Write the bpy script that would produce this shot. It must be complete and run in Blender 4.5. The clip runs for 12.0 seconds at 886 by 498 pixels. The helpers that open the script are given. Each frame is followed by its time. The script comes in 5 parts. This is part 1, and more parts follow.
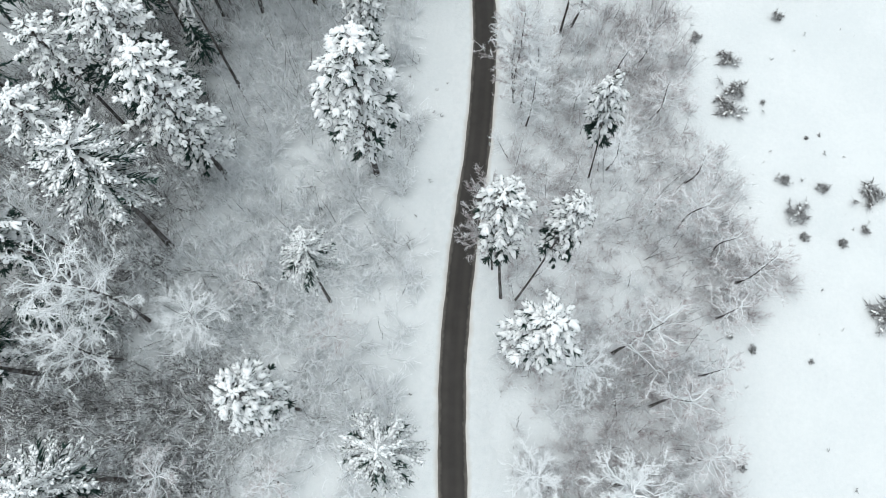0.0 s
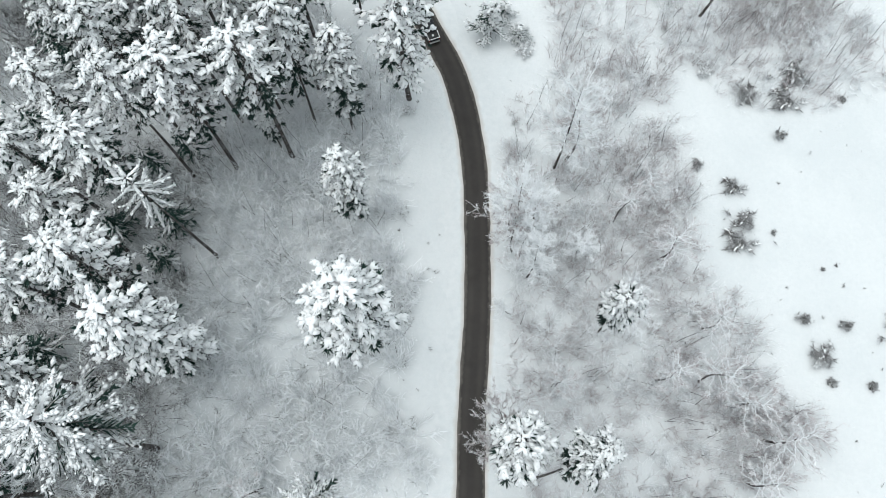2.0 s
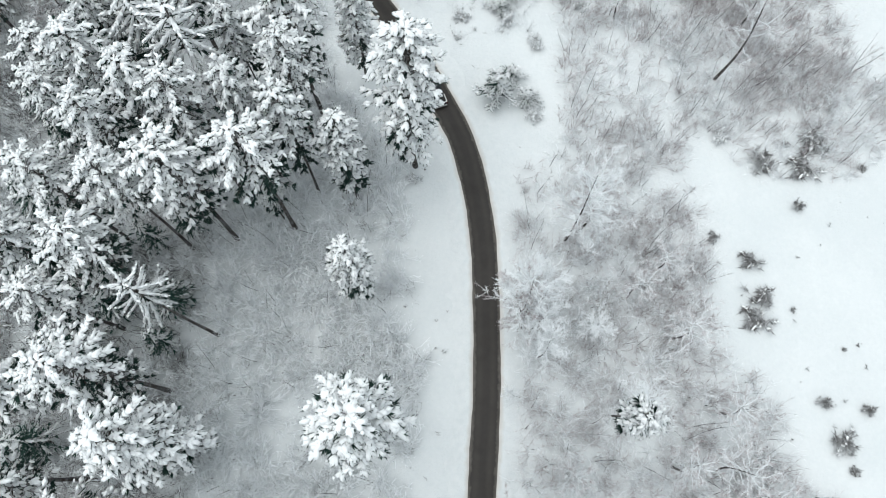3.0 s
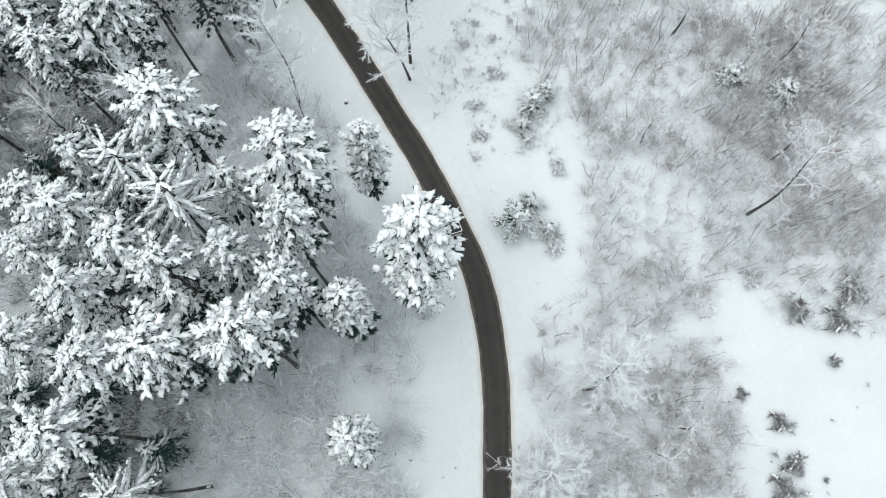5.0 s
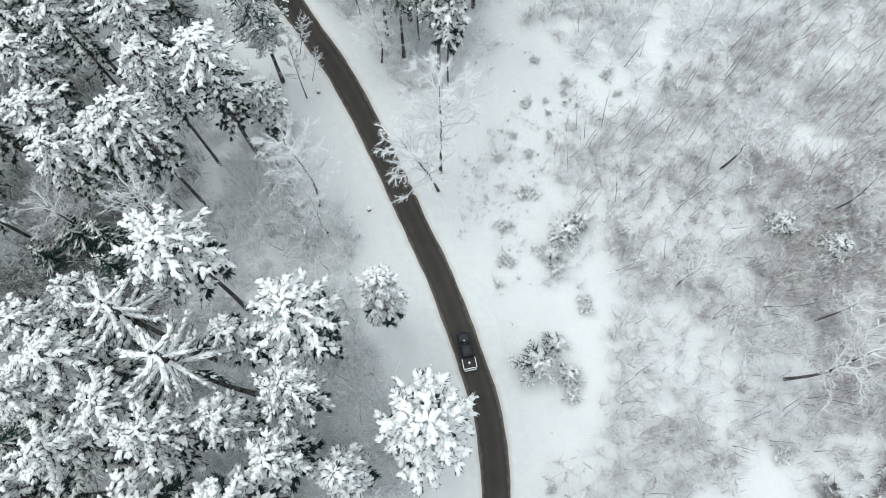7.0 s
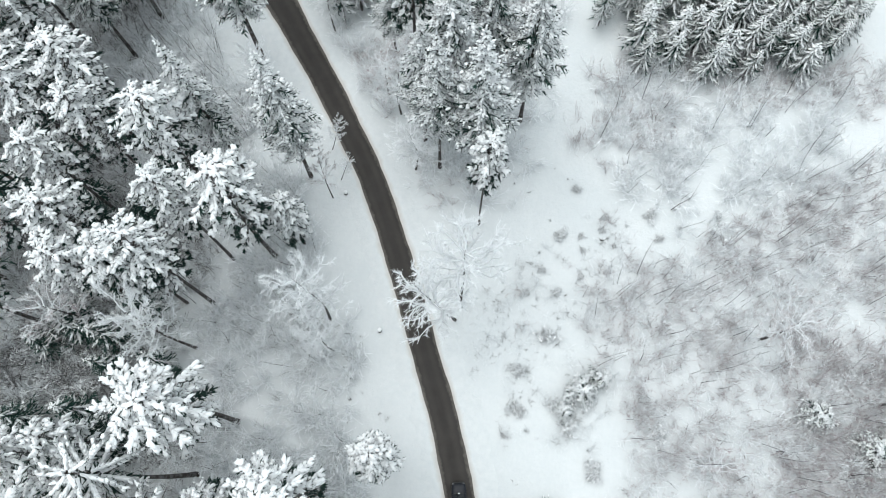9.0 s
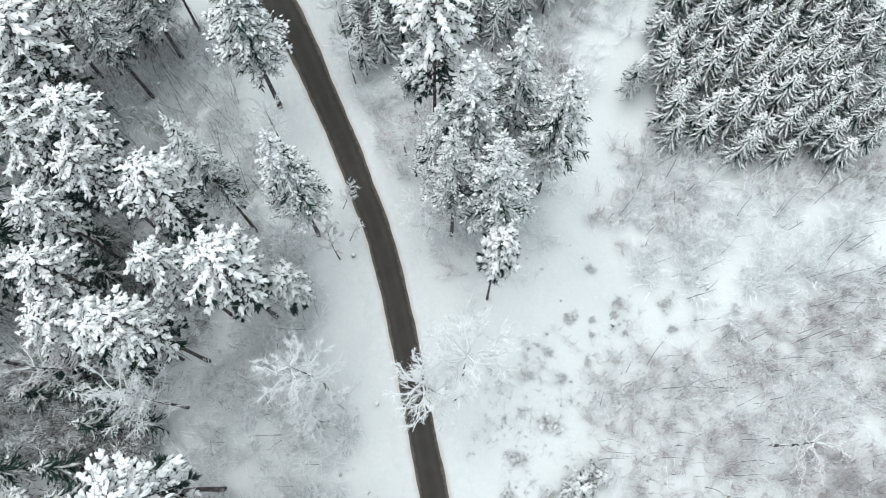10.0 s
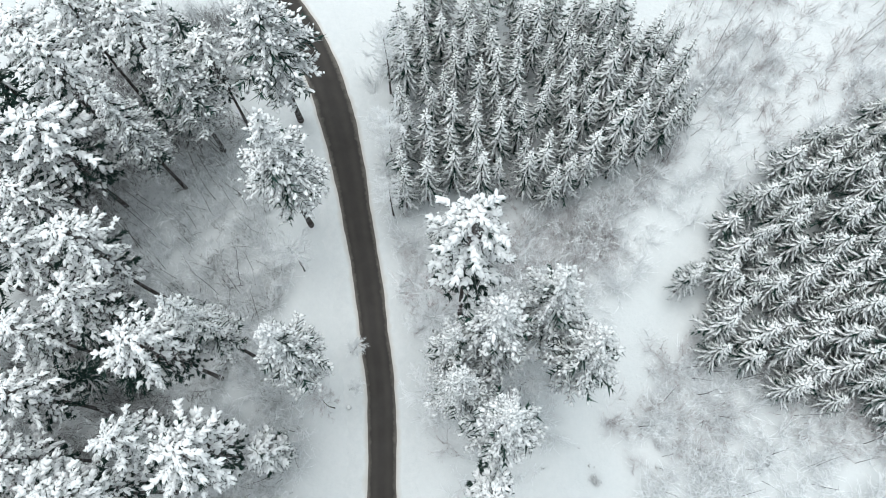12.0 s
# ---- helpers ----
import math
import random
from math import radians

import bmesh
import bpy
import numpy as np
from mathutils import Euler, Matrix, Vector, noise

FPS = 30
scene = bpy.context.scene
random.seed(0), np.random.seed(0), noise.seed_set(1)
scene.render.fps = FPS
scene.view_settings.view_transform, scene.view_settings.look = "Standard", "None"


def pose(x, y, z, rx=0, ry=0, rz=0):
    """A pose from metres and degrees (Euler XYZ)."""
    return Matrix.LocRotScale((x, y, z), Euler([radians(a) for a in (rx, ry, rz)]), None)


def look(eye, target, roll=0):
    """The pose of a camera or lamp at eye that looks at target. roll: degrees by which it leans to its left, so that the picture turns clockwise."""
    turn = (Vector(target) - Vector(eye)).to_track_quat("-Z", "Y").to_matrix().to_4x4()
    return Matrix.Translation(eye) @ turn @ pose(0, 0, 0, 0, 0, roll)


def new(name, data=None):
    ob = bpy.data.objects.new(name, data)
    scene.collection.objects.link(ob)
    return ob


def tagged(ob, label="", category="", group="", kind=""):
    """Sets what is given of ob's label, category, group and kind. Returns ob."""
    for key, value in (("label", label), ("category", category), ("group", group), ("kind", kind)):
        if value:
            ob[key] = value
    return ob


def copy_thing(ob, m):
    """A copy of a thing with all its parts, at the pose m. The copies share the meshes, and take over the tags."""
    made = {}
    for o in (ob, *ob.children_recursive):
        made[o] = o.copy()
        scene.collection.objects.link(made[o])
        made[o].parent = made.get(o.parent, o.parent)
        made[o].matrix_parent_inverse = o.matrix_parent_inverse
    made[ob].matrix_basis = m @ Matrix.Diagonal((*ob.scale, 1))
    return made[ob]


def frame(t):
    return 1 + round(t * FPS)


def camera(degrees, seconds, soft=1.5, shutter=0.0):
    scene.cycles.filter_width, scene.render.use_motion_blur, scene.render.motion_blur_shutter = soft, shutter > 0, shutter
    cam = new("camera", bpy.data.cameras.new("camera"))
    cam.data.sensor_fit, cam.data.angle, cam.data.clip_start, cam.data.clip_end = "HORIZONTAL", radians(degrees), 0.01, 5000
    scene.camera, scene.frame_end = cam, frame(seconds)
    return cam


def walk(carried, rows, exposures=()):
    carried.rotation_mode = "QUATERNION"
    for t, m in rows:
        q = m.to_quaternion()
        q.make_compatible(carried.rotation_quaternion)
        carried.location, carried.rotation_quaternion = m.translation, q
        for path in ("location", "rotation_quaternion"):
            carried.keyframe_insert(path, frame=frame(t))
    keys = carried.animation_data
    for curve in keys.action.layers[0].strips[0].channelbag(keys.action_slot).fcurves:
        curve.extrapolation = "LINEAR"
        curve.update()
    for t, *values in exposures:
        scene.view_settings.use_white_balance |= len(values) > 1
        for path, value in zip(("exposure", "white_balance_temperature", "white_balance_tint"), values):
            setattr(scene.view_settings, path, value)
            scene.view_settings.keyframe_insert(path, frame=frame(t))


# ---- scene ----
cam = camera(64.9, 12.0, 0.7)
METRES, EYE, TILT, LEAN, TURN = 123.0, 93.5, -74.0, 0.0, 0.0
ROWS = [
    (0.0, 0.0, 0.0, 0.0, -0.0, -0.0, -0.0),
    (0.5, -0.0021, 0.0127, 0.0432, -0.34, 0.13, 1.2),
    (1.0, -0.0047, 0.0267, 0.0914, -0.89, 0.2, 3.07),
    (1.5, -0.0063, 0.0386, 0.1316, -1.15, 0.32, 4.25),
    (2.0, -0.0082, 0.0523, 0.1766, -1.14, 0.47, 4.36),
    (2.5, -0.009, 0.0638, 0.2153, -1.11, 0.57, 4.39),
    (3.0, -0.0096, 0.0771, 0.2589, -1.11, 0.66, 4.35),
    (5.0, -0.0034, 0.1209, 0.4109, -0.41, 0.99, 2.53),
    (5.5, -0.0026, 0.1309, 0.4443, -0.08, 1.09, 1.38),
    (6.0, -0.0022, 0.1417, 0.4805, 0.27, 1.13, 0.04),
    (6.5, -0.0016, 0.1524, 0.5161, 0.68, 1.18, -1.34),
    (7.0, -0.0016, 0.1631, 0.5514, 1.16, 1.23, -3.05),
    (9.0, -0.0082, 0.2044, 0.698, 3.36, 1.02, -10.93),
    (9.5, -0.0126, 0.2149, 0.7374, 3.94, 0.94, -12.84),
    (10.0, -0.0194, 0.2259, 0.7781, 4.59, 0.85, -15.15),
    (10.5, -0.0275, 0.2369, 0.8198, 5.45, 0.7, -18.12),
    (11.0, -0.0376, 0.248, 0.8637, 6.51, 0.38, -21.66),
    (11.5, -0.051, 0.2596, 0.9089, 7.39, 0.12, -24.88),
    (12.0, -0.0659, 0.2712, 0.9548, 8.11, -0.05, -27.22),
]
walk(cam, [(t, pose(0, 0, EYE, TILT, LEAN, TURN) @ pose(METRES * x, METRES * y, METRES * z, 90 + pitch, roll, yaw)) for t, x, y, z, yaw, pitch, roll in ROWS],
     [(0.0, -0.05), (3.0, -0.05), (6.0, -0.04), (9.0, 0.06), (11.5, 0.12), (12.0, 0.04)])

# ---- light: overcast winter sky ----
world = bpy.data.worlds.new("overcast")
scene.world = world
world.use_nodes = True
wn, wl = world.node_tree.nodes, world.node_tree.links
sky = wn.new("ShaderNodeTexSky")
sky.sky_type, sky.sun_disc = "NISHITA", False
SUN_UP, SUN_ROUND = radians(74), radians(282)
sky.sun_elevation, sky.sun_rotation = SUN_UP, SUN_ROUND
sky.air_density, sky.dust_density, sky.ozone_density = 1.0, 4.0, 1.0
cloud = wn.new("ShaderNodeMix")
cloud.data_type = "RGBA"
cloud.inputs[0].default_value = 0.86
wl.new(sky.outputs[0], cloud.inputs[6])
cloud.inputs[7].default_value = (7.85, 8.9, 9.3, 1)
# an overcast sky is brighter overhead than at the horizon
where, split, climb, dome = wn.new("ShaderNodeTexCoord"), wn.new("ShaderNodeSeparateXYZ"), wn.new("ShaderNodeMapRange"), wn.new("ShaderNodeMix")
wl.new(where.outputs["Generated"], split.inputs[0])
wl.new(split.outputs[2], climb.inputs[0])
climb.inputs[3].default_value, climb.inputs[4].default_value = 0.42, 1.20
dome.data_type, dome.blend_type = "RGBA", "MULTIPLY"
dome.inputs[0].default_value = 1.0
wl.new(cloud.outputs[2], dome.inputs[6])
wl.new(climb.outputs[0], dome.inputs[7])
wl.new(dome.outputs[2], wn["Background"].inputs[0])
wn["Background"].inputs[1].default_value = 0.118
sun = new("sun", bpy.data.lights.new("sun", "SUN"))
sun.data.energy, sun.data.angle, sun.data.color = 1.84, radians(60), (0.985, 1, 0.985)
sun.matrix_basis = look((0, 0, 120), (120 * math.sin(SUN_ROUND) * -math.cos(SUN_UP), 120 * math.cos(SUN_ROUND) * -math.cos(SUN_UP), 120 - 120 * math.sin(SUN_UP)))


# ---- materials ----
class Mat:
    """A node material under construction."""

    def __init__(self, name, rough=0.8, metal=0.0, spec=0.3):
        self.m = bpy.data.materials.new(name)
        self.m.use_nodes = True
        self.n, self.l = self.m.node_tree.nodes, self.m.node_tree.links
        self.p = self.n["Principled BSDF"]
        self.p.inputs["Roughness"].default_value = rough
        self.p.inputs["Metallic"].default_value = metal
        self.p.inputs["Specular IOR Level"].default_value = spec
        self.xyz = self.n.new("ShaderNodeTexCoord").outputs["Object"]

    def world(self):
        self.xyz = self.n.new("ShaderNodeNewGeometry").outputs["Position"]
        return self

    def noise(self, scale, detail=3.0, rough=0.6):
        t = self.n.new("ShaderNodeTexNoise")
        t.inputs["Scale"].default_value, t.inputs["Detail"].default_value, t.inputs["Roughness"].default_value = scale, detail, rough
        self.l.new(self.xyz, t.inputs["Vector"])
        return t.outputs["Fac"]

    def ramp(self, fac, a, b):
        """0 below a, 1 above b."""
        t = self.n.new("ShaderNodeMapRange")
        t.inputs[1].default_value, t.inputs[2].default_value = a, b
        self.l.new(fac, t.inputs[0])
        return t.outputs[0]

    def math(self, op, a, b):
        t = self.n.new("ShaderNodeMath")
        t.operation = op
        for i, v in enumerate((a, b)):
            if isinstance(v, (int, float)):
                t.inputs[i].default_value = v
            else:
                self.l.new(v, t.inputs[i])
        return t.outputs[0]

    def mix(self, fac, a, b):
        t = self.n.new("ShaderNodeMix")
        t.data_type = "RGBA"
        if isinstance(fac, (int, float)):
            t.inputs[0].default_value = fac
        else:
            self.l.new(fac, t.inputs[0])
        for i, v in ((6, a), (7, b)):
            if isinstance(v, tuple):
                t.inputs[i].default_value = (*v, 1)
            else:
                self.l.new(v, t.inputs[i])
        return t.outputs[2]

    def up(self):
        """How far the surface faces the sky."""
        g = self.n.new("ShaderNodeNewGeometry")
        s = self.n.new("ShaderNodeSeparateXYZ")
        self.l.new(g.outputs["Normal"], s.inputs[0])
        return s.outputs[2]

    def random(self):
        return self.n.new("ShaderNodeObjectInfo").outputs["Random"]

    def island(self):
        return self.n.new("ShaderNodeNewGeometry").outputs["Random Per Island"]

    def across(self):
        u = self.n.new("ShaderNodeUVMap")
        s = self.n.new("ShaderNodeSeparateXYZ")
        self.l.new(u.outputs[0], s.inputs[0])
        return s.outputs[0], s.outputs[1]

    def colour(self, c):
        if isinstance(c, tuple):
            self.p.inputs["Base Color"].default_value = (*c, 1)
        else:
            self.l.new(c, self.p.inputs["Base Color"])
        return self

    def rough(self, fac, a, b):
        t = self.n.new("ShaderNodeMapRange")
        t.inputs[3].default_value, t.inputs[4].default_value = a, b
        self.l.new(fac, t.inputs[0])
        self.l.new(t.outputs[0], self.p.inputs["Roughness"])
        return self

    def bump(self, fac, depth, strength=1.0):
        t = self.n.new("ShaderNodeBump")
        t.inputs["Strength"].default_value, t.inputs["Distance"].default_value = strength, depth
        self.l.new(fac, t.inputs["Height"])
        self.l.new(t.outputs[0], self.p.inputs["Normal"])
        return self


SNOW_A, SNOW_B = (0.665, 0.682, 0.688), (0.61, 0.634, 0.644)


def snow_ground_material():
    m = Mat("ground_snow", 0.85).world()
    big, small = m.noise(0.09, 4), m.noise(1.7, 5, 0.7)
    m.colour(m.mix(m.ramp(m.math("ADD", big, m.math("MULTIPLY", small, 0.7)), 0.65, 1.02), SNOW_A, SNOW_B))
    return m.bump(m.math("ADD", m.noise(0.8, 5, 0.65), m.math("MULTIPLY", small, 0.4)), 0.25, 0.7).m


def snow_clump_material():
    m = Mat("clinging_snow", 0.8)
    m.colour(m.mix(m.ramp(m.noise(1.6, 4), 0.45, 0.8), (0.90, 0.91, 0.915), (0.83, 0.845, 0.855)))
    return m.bump(m.math("ADD", m.noise(3.2, 3, 0.65), m.math("MULTIPLY", m.noise(9.0, 3, 0.7), 0.5)), 0.14, 0.7).m


def frosted(name, dark, darker, lo, hi, amount=0.55, grain=2.5):
    """Bark, twigs or needles with snow lying on what faces the sky."""
    m = Mat(name, 0.85)
    each = m.math("MULTIPLY", m.math("SUBTRACT", m.island(), 0.5), 0.6)
    base = m.mix(m.ramp(m.math("ADD", m.noise(grain, 4, 0.7), each), 0.3, 0.7), dark, darker)
    patch = m.ramp(m.noise(grain * 0.6, 3), 1 - amount - 0.15, 1 - amount + 0.15)
    cover = m.math("MULTIPLY", m.ramp(m.up(), lo, hi), patch)
    m.colour(m.mix(cover, base, (0.82, 0.84, 0.855)))
    return m.bump(m.noise(grain * 8, 3), 0.02, 0.6).m


def asphalt_material():
    m = Mat("wet_asphalt", 0.5, 0, 0.35)
    u, v = m.across()
    track = None
    for c in (-0.5, 0.42):
        one = m.ramp(m.math("ABSOLUTE", m.math("SUBTRACT", u, c), 0.0), 0.30, 0.06)
        track = one if track is None else m.math("MAXIMUM", track, one)
    mx = m.world()
    base = m.mix(m.ramp(m.noise(0.5, 5), 0.3, 0.75), (0.0165, 0.0135, 0.0115), (0.027, 0.0225, 0.0195))
    base = m.mix(m.math("MULTIPLY", track, m.ramp(m.noise(0.35, 4), 0.2, 0.8)), base, (0.038, 0.032, 0.0275))
    edge = m.ramp(m.math("ADD", m.math("ABSOLUTE", u, 0.0), m.math("MULTIPLY", m.noise(1.2, 4), 0.45)), 0.98, 1.34)
    m.colour(m.mix(edge, base, (0.15, 0.135, 0.118)))
    m.rough(m.noise(0.6, 4), 0.45, 0.8)
    return m.bump(m.noise(40, 3), 0.01, 0.4).m


def bank_material():
    m = Mat("ploughed_snow", 0.8).world()
    u, v = m.across()
    clean = m.mix(m.ramp(m.noise(1.1, 4), 0.35, 0.7), SNOW_A, SNOW_B)
    dirt = m.ramp(m.math("ADD", u, m.math("MULTIPLY", m.noise(0.9, 5), 0.32)), 0.48, 0.10)
    m.colour(m.mix(dirt, clean, (0.54, 0.508, 0.47)))
    return m.bump(m.noise(3.0, 5, 0.7), 0.12, 0.8).m


M_GROUND, M_SNOW = snow_ground_material(), snow_clump_material()
M_NEEDLE = frosted("frosted_needles", (0.008, 0.024, 0.020), (0.024, 0.054, 0.043), 0.1, 0.9, 0.28, 5.0)
M_NEEDLE_GREEN = frosted("frosted_spruce_needles", (0.009, 0.030, 0.024), (0.026, 0.068, 0.053), 0.1, 0.9, 0.30, 5.0)
M_BARK = frosted("pine_bark", (0.085, 0.066, 0.056), (0.035, 0.030, 0.028), -0.3, 0.9, 0.42, 2.2)
M_TWIG = frosted("frosted_twigs", (0.15, 0.138, 0.135), (0.07, 0.064, 0.062), -0.1, 0.6, 0.55, 1.2)
M_RIME = frosted("rimed_twigs", (0.84, 0.835, 0.84), (0.68, 0.668, 0.668), -0.9, 0.2, 0.9, 1.5)
M_BROWN = frosted("brown_twigs", (0.43, 0.355, 0.36), (0.24, 0.19, 0.192), -0.3, 0.7, 0.56, 1.5)
# M_DARK: darker copy of M_TWIG; in the thicket its tone stands in for shade
M_DARK = frosted("dark_twigs", (0.12, 0.11, 0.108), (0.06, 0.054, 0.053), -0.1, 0.6, 0.48, 1.2)
M_POLE = frosted("sapling_bark", (0.10, 0.09, 0.088), (0.045, 0.040, 0.040), 0.0, 0.9, 0.40, 1.2)
M_ROAD, M_BANK = asphalt_material(), bank_material()


# ---- mesh building ----
def mesh_of(name, pieces, material, smooth=True):
    """One mesh from (verts, triangles) pieces."""
    vs, fs, n = [], [], 0
    for v, f in pieces:
        vs.append(np.asarray(v, np.float32).reshape(-1, 3))
        fs.append(np.asarray(f, np.int32).reshape(-1, 3) + n)
        n += len(vs[-1])
    v, f = np.concatenate(vs), np.concatenate(fs)
    me = bpy.data.meshes.new(name)
    me.vertices.add(len(v))
    me.vertices.foreach_set("co", v.ravel())
    me.loops.add(f.size)
    me.loops.foreach_set("vertex_index", f.ravel())
    me.polygons.add(len(f))
    me.polygons.foreach_set("loop_start", np.arange(0, f.size, 3, dtype=np.int32))
    me.polygons.foreach_set("use_smooth", np.full(len(f), smooth))
    me.materials.append(material)
    me.update(calc_edges=True)
    return me


def part(name, pieces, material, parent=None, label="", smooth=True):
    ob = new(name, mesh_of(name, pieces, material, smooth))
    if parent:
        ob.parent = parent
    return tagged(ob, label)


def bm_part(name, bm, material, parent=None, label="", smooth=False):
    me = bpy.data.meshes.new(name)
    bm.to_mesh(me)
    bm.free()
    for p in me.polygons:
        p.use_smooth = smooth
    me.materials.append(material)
    ob = new(name, me)
    if parent:
        ob.parent = parent
    return tagged(ob, label)


def quads(a, b, c, d):
    return np.concatenate([np.stack([a, b, c], -1), np.stack([a, c, d], -1)])


def tube(points, radii, sides=5):
    """A tapered limb along points."""
    p, r = np.asarray(points, float), np.asarray(radii, float)
    d = np.gradient(p, axis=0)
    d /= np.linalg.norm(d, axis=1)[:, None] + 1e-9
    ref = np.where(np.abs(d[:, 2:3]) > 0.9, [[1.0, 0, 0]], [[0, 0, 1.0]])
    a = np.cross(d, ref)
    a /= np.linalg.norm(a, axis=1)[:, None]
    b = np.cross(d, a)
    t = np.arange(sides) * 2 * math.pi / sides
    ring = np.cos(t)[None, :, None] * a[:, None] + np.sin(t)[None, :, None] * b[:, None]
    v = (p[:, None] + ring * r[:, None, None]).reshape(-1, 3)
    i, j = np.meshgrid(np.arange(len(p) - 1), np.arange(sides), indexing="ij")
    i, j = i.ravel(), j.ravel()
    k = (j + 1) % sides
    return v, quads(i * sides + j, i * sides + k, (i + 1) * sides + k, (i + 1) * sides + j)


def spikes(base, tip, r):
    """Many three-sided twigs at once."""
    base, tip = np.asarray(base, float), np.asarray(tip, float)
    n = len(base)
    r = np.broadcast_to(r, n)[:, None]
    d = tip - base
    d = d / (np.linalg.norm(d, axis=1)[:, None] + 1e-9)
    ref = np.where(np.abs(d[:, 2:3]) > 0.9, [[1.0, 0, 0]], [[0, 0, 1.0]])
    a = np.cross(d, ref)
    a /= np.linalg.norm(a, axis=1)[:, None]
    b = np.cross(d, a)
    ring = [base + r * (math.cos(t) * a + math.sin(t) * b) for t in (0.5, 2.6, 4.7)]
    v = np.stack([*ring, tip], 1).reshape(-1, 3)
    o = np.arange(n)[:, None] * 4
    f = np.concatenate([o + np.array([[0, 1, 3]]), o + np.array([[1, 2, 3]]), o + np.array([[2, 0, 3]])])
    return v, f


def slivers(base, tip, r, flat=1.0):
    """Very many hair-thin twigs, one facet each; the lower flat is, the more level they lie."""
    base, tip = np.asarray(base, float), np.asarray(tip, float)
    n = len(base)
    d = tip - base
    a = np.cross(d, np.random.default_rng(n).normal(0, 1, (n, 3)) * flat + [0, 0, 1 - flat])
    a *= np.broadcast_to(r, n)[:, None] / (np.linalg.norm(a, axis=1)[:, None] + 1e-9)
    return np.stack([base - a, base + a, tip], 1).reshape(-1, 3), np.arange(n * 3).reshape(-1, 3)


def blob_template(n=5):
    rows = [(0.0, 0.0, 1.0)]
    for lat in (0.5, -0.35):
        for k in range(n):
            t = (k + (0.5 if lat < 0 else 0.0)) * 2 * math.pi / n
            c = math.sqrt(1 - lat * lat)
            rows.append((c * math.cos(t), c * math.sin(t), lat))
    f = []
    for k in range(n):
        j = (k + 1) % n
        f += [(0, 1 + k, 1 + j), (1 + k, 1 + n + k, 1 + j), (1 + j, 1 + n + k, 1 + n + j)]
    return np.array(rows), np.array(f)


BLOB_V, BLOB_F = blob_template()


def blobs(c, d, long, wide, high, rng, wobble=0.22, sag=0.0):
    """Lumps of snow lying along directions d."""
    c, d = np.asarray(c, float), np.asarray(d, float)
    n = len(c)
    d = d / np.linalg.norm(d, axis=1)[:, None]
    s = np.cross(d, [[0, 0, 1.0]])
    s /= np.linalg.norm(s, axis=1)[:, None] + 1e-9
    u = np.cross(s, d)
    t = BLOB_V[None] * (1 + rng.uniform(-wobble, wobble, (n, len(BLOB_V), 1)))
    sc = [np.broadcast_to(x, n)[:, None, None] * 0.5 for x in (long, wide, high)]
    v = c[:, None] + t[..., 0:1] * sc[0] * d[:, None] + t[..., 1:2] * sc[1] * s[:, None] + t[..., 2:3] * sc[2] * u[:, None]
    v[..., 2] -= sag * sc[0][..., 0] * np.clip(t[..., 0], 0, 2) ** 2
    return v.reshape(-1, 3), (np.arange(n)[:, None, None] * len(BLOB_V) + BLOB_F[None]).reshape(-1, 3)


OCTA_V = np.array([(1, 0, 0), (0, 1, 0), (-1, 0, 0), (0, -1, 0), (0, 0, 1), (0, 0, -0.6)], float)
OCTA_F = np.array([(0, 1, 4), (1, 2, 4), (2, 3, 4), (3, 0, 4), (1, 0, 5), (2, 1, 5), (3, 2, 5), (0, 3, 5)])


def crumbs(c, d, long, wide, high, rng, count=2):
    """Small knobs of snow that break the lumps' outlines."""
    n = len(c) * count
    c, size = np.repeat(c, count, 0), np.repeat(np.asarray(wide), count)
    at = c + rng.normal(0, 1, (n, 3)) * [0.36, 0.36, 0.18] * size[:, None] + np.repeat(d, count, 0) * (np.repeat(np.asarray(long), count) * rng.uniform(-0.3, 0.5, n))[:, None]
    a, s = rng.uniform(0, 6.28, n)[:, None], (size * rng.uniform(0.18, 0.5, n))[:, None]
    t = OCTA_V[None] * (1 + rng.uniform(-0.3, 0.3, (n, 6, 1)))
    x = (t[..., 0] * np.cos(a) - t[..., 1] * np.sin(a)) * s * 1.2
    y = (t[..., 0] * np.sin(a) + t[..., 1] * np.cos(a)) * s
    v = np.stack([x, y, t[..., 2] * s * 0.5], -1) + at[:, None]
    return v.reshape(-1, 3), (np.arange(n)[:, None, None] * 6 + OCTA_F[None]).reshape(-1, 3)


def fuzz(c, d, long, wide, high, rng, count=5):
    """Rimed needle tips standing out all round the lumps and breaking their outlines."""
    n = len(c) * count
    c, d = np.repeat(c, count, 0), np.repeat(d, count, 0)
    long, wide, high = (np.repeat(x, count)[:, None] for x in (long, wide, high))
    s = np.cross(d, [[0, 0, 1.0]])
    s /= np.linalg.norm(s, axis=1)[:, None] + 1e-9
    t = rng.normal(0, 1.0, (n, 1))
    way = np.cos(t) * d * long * 0.5 + np.sin(t) * s * wide * 0.5
    out = way / (np.linalg.norm(way, axis=1)[:, None] + 1e-9) + rng.normal(0, 0.45, (n, 3))
    base = c + way * rng.uniform(0.4, 0.85, (n, 1)) + high * np.array([[0, 0, 0.1]])
    return slivers(base, base + out * wide * rng.uniform(0.25, 0.55, (n, 1)), wide[:, 0] * rng.uniform(0.08, 0.18, n), 0.6)


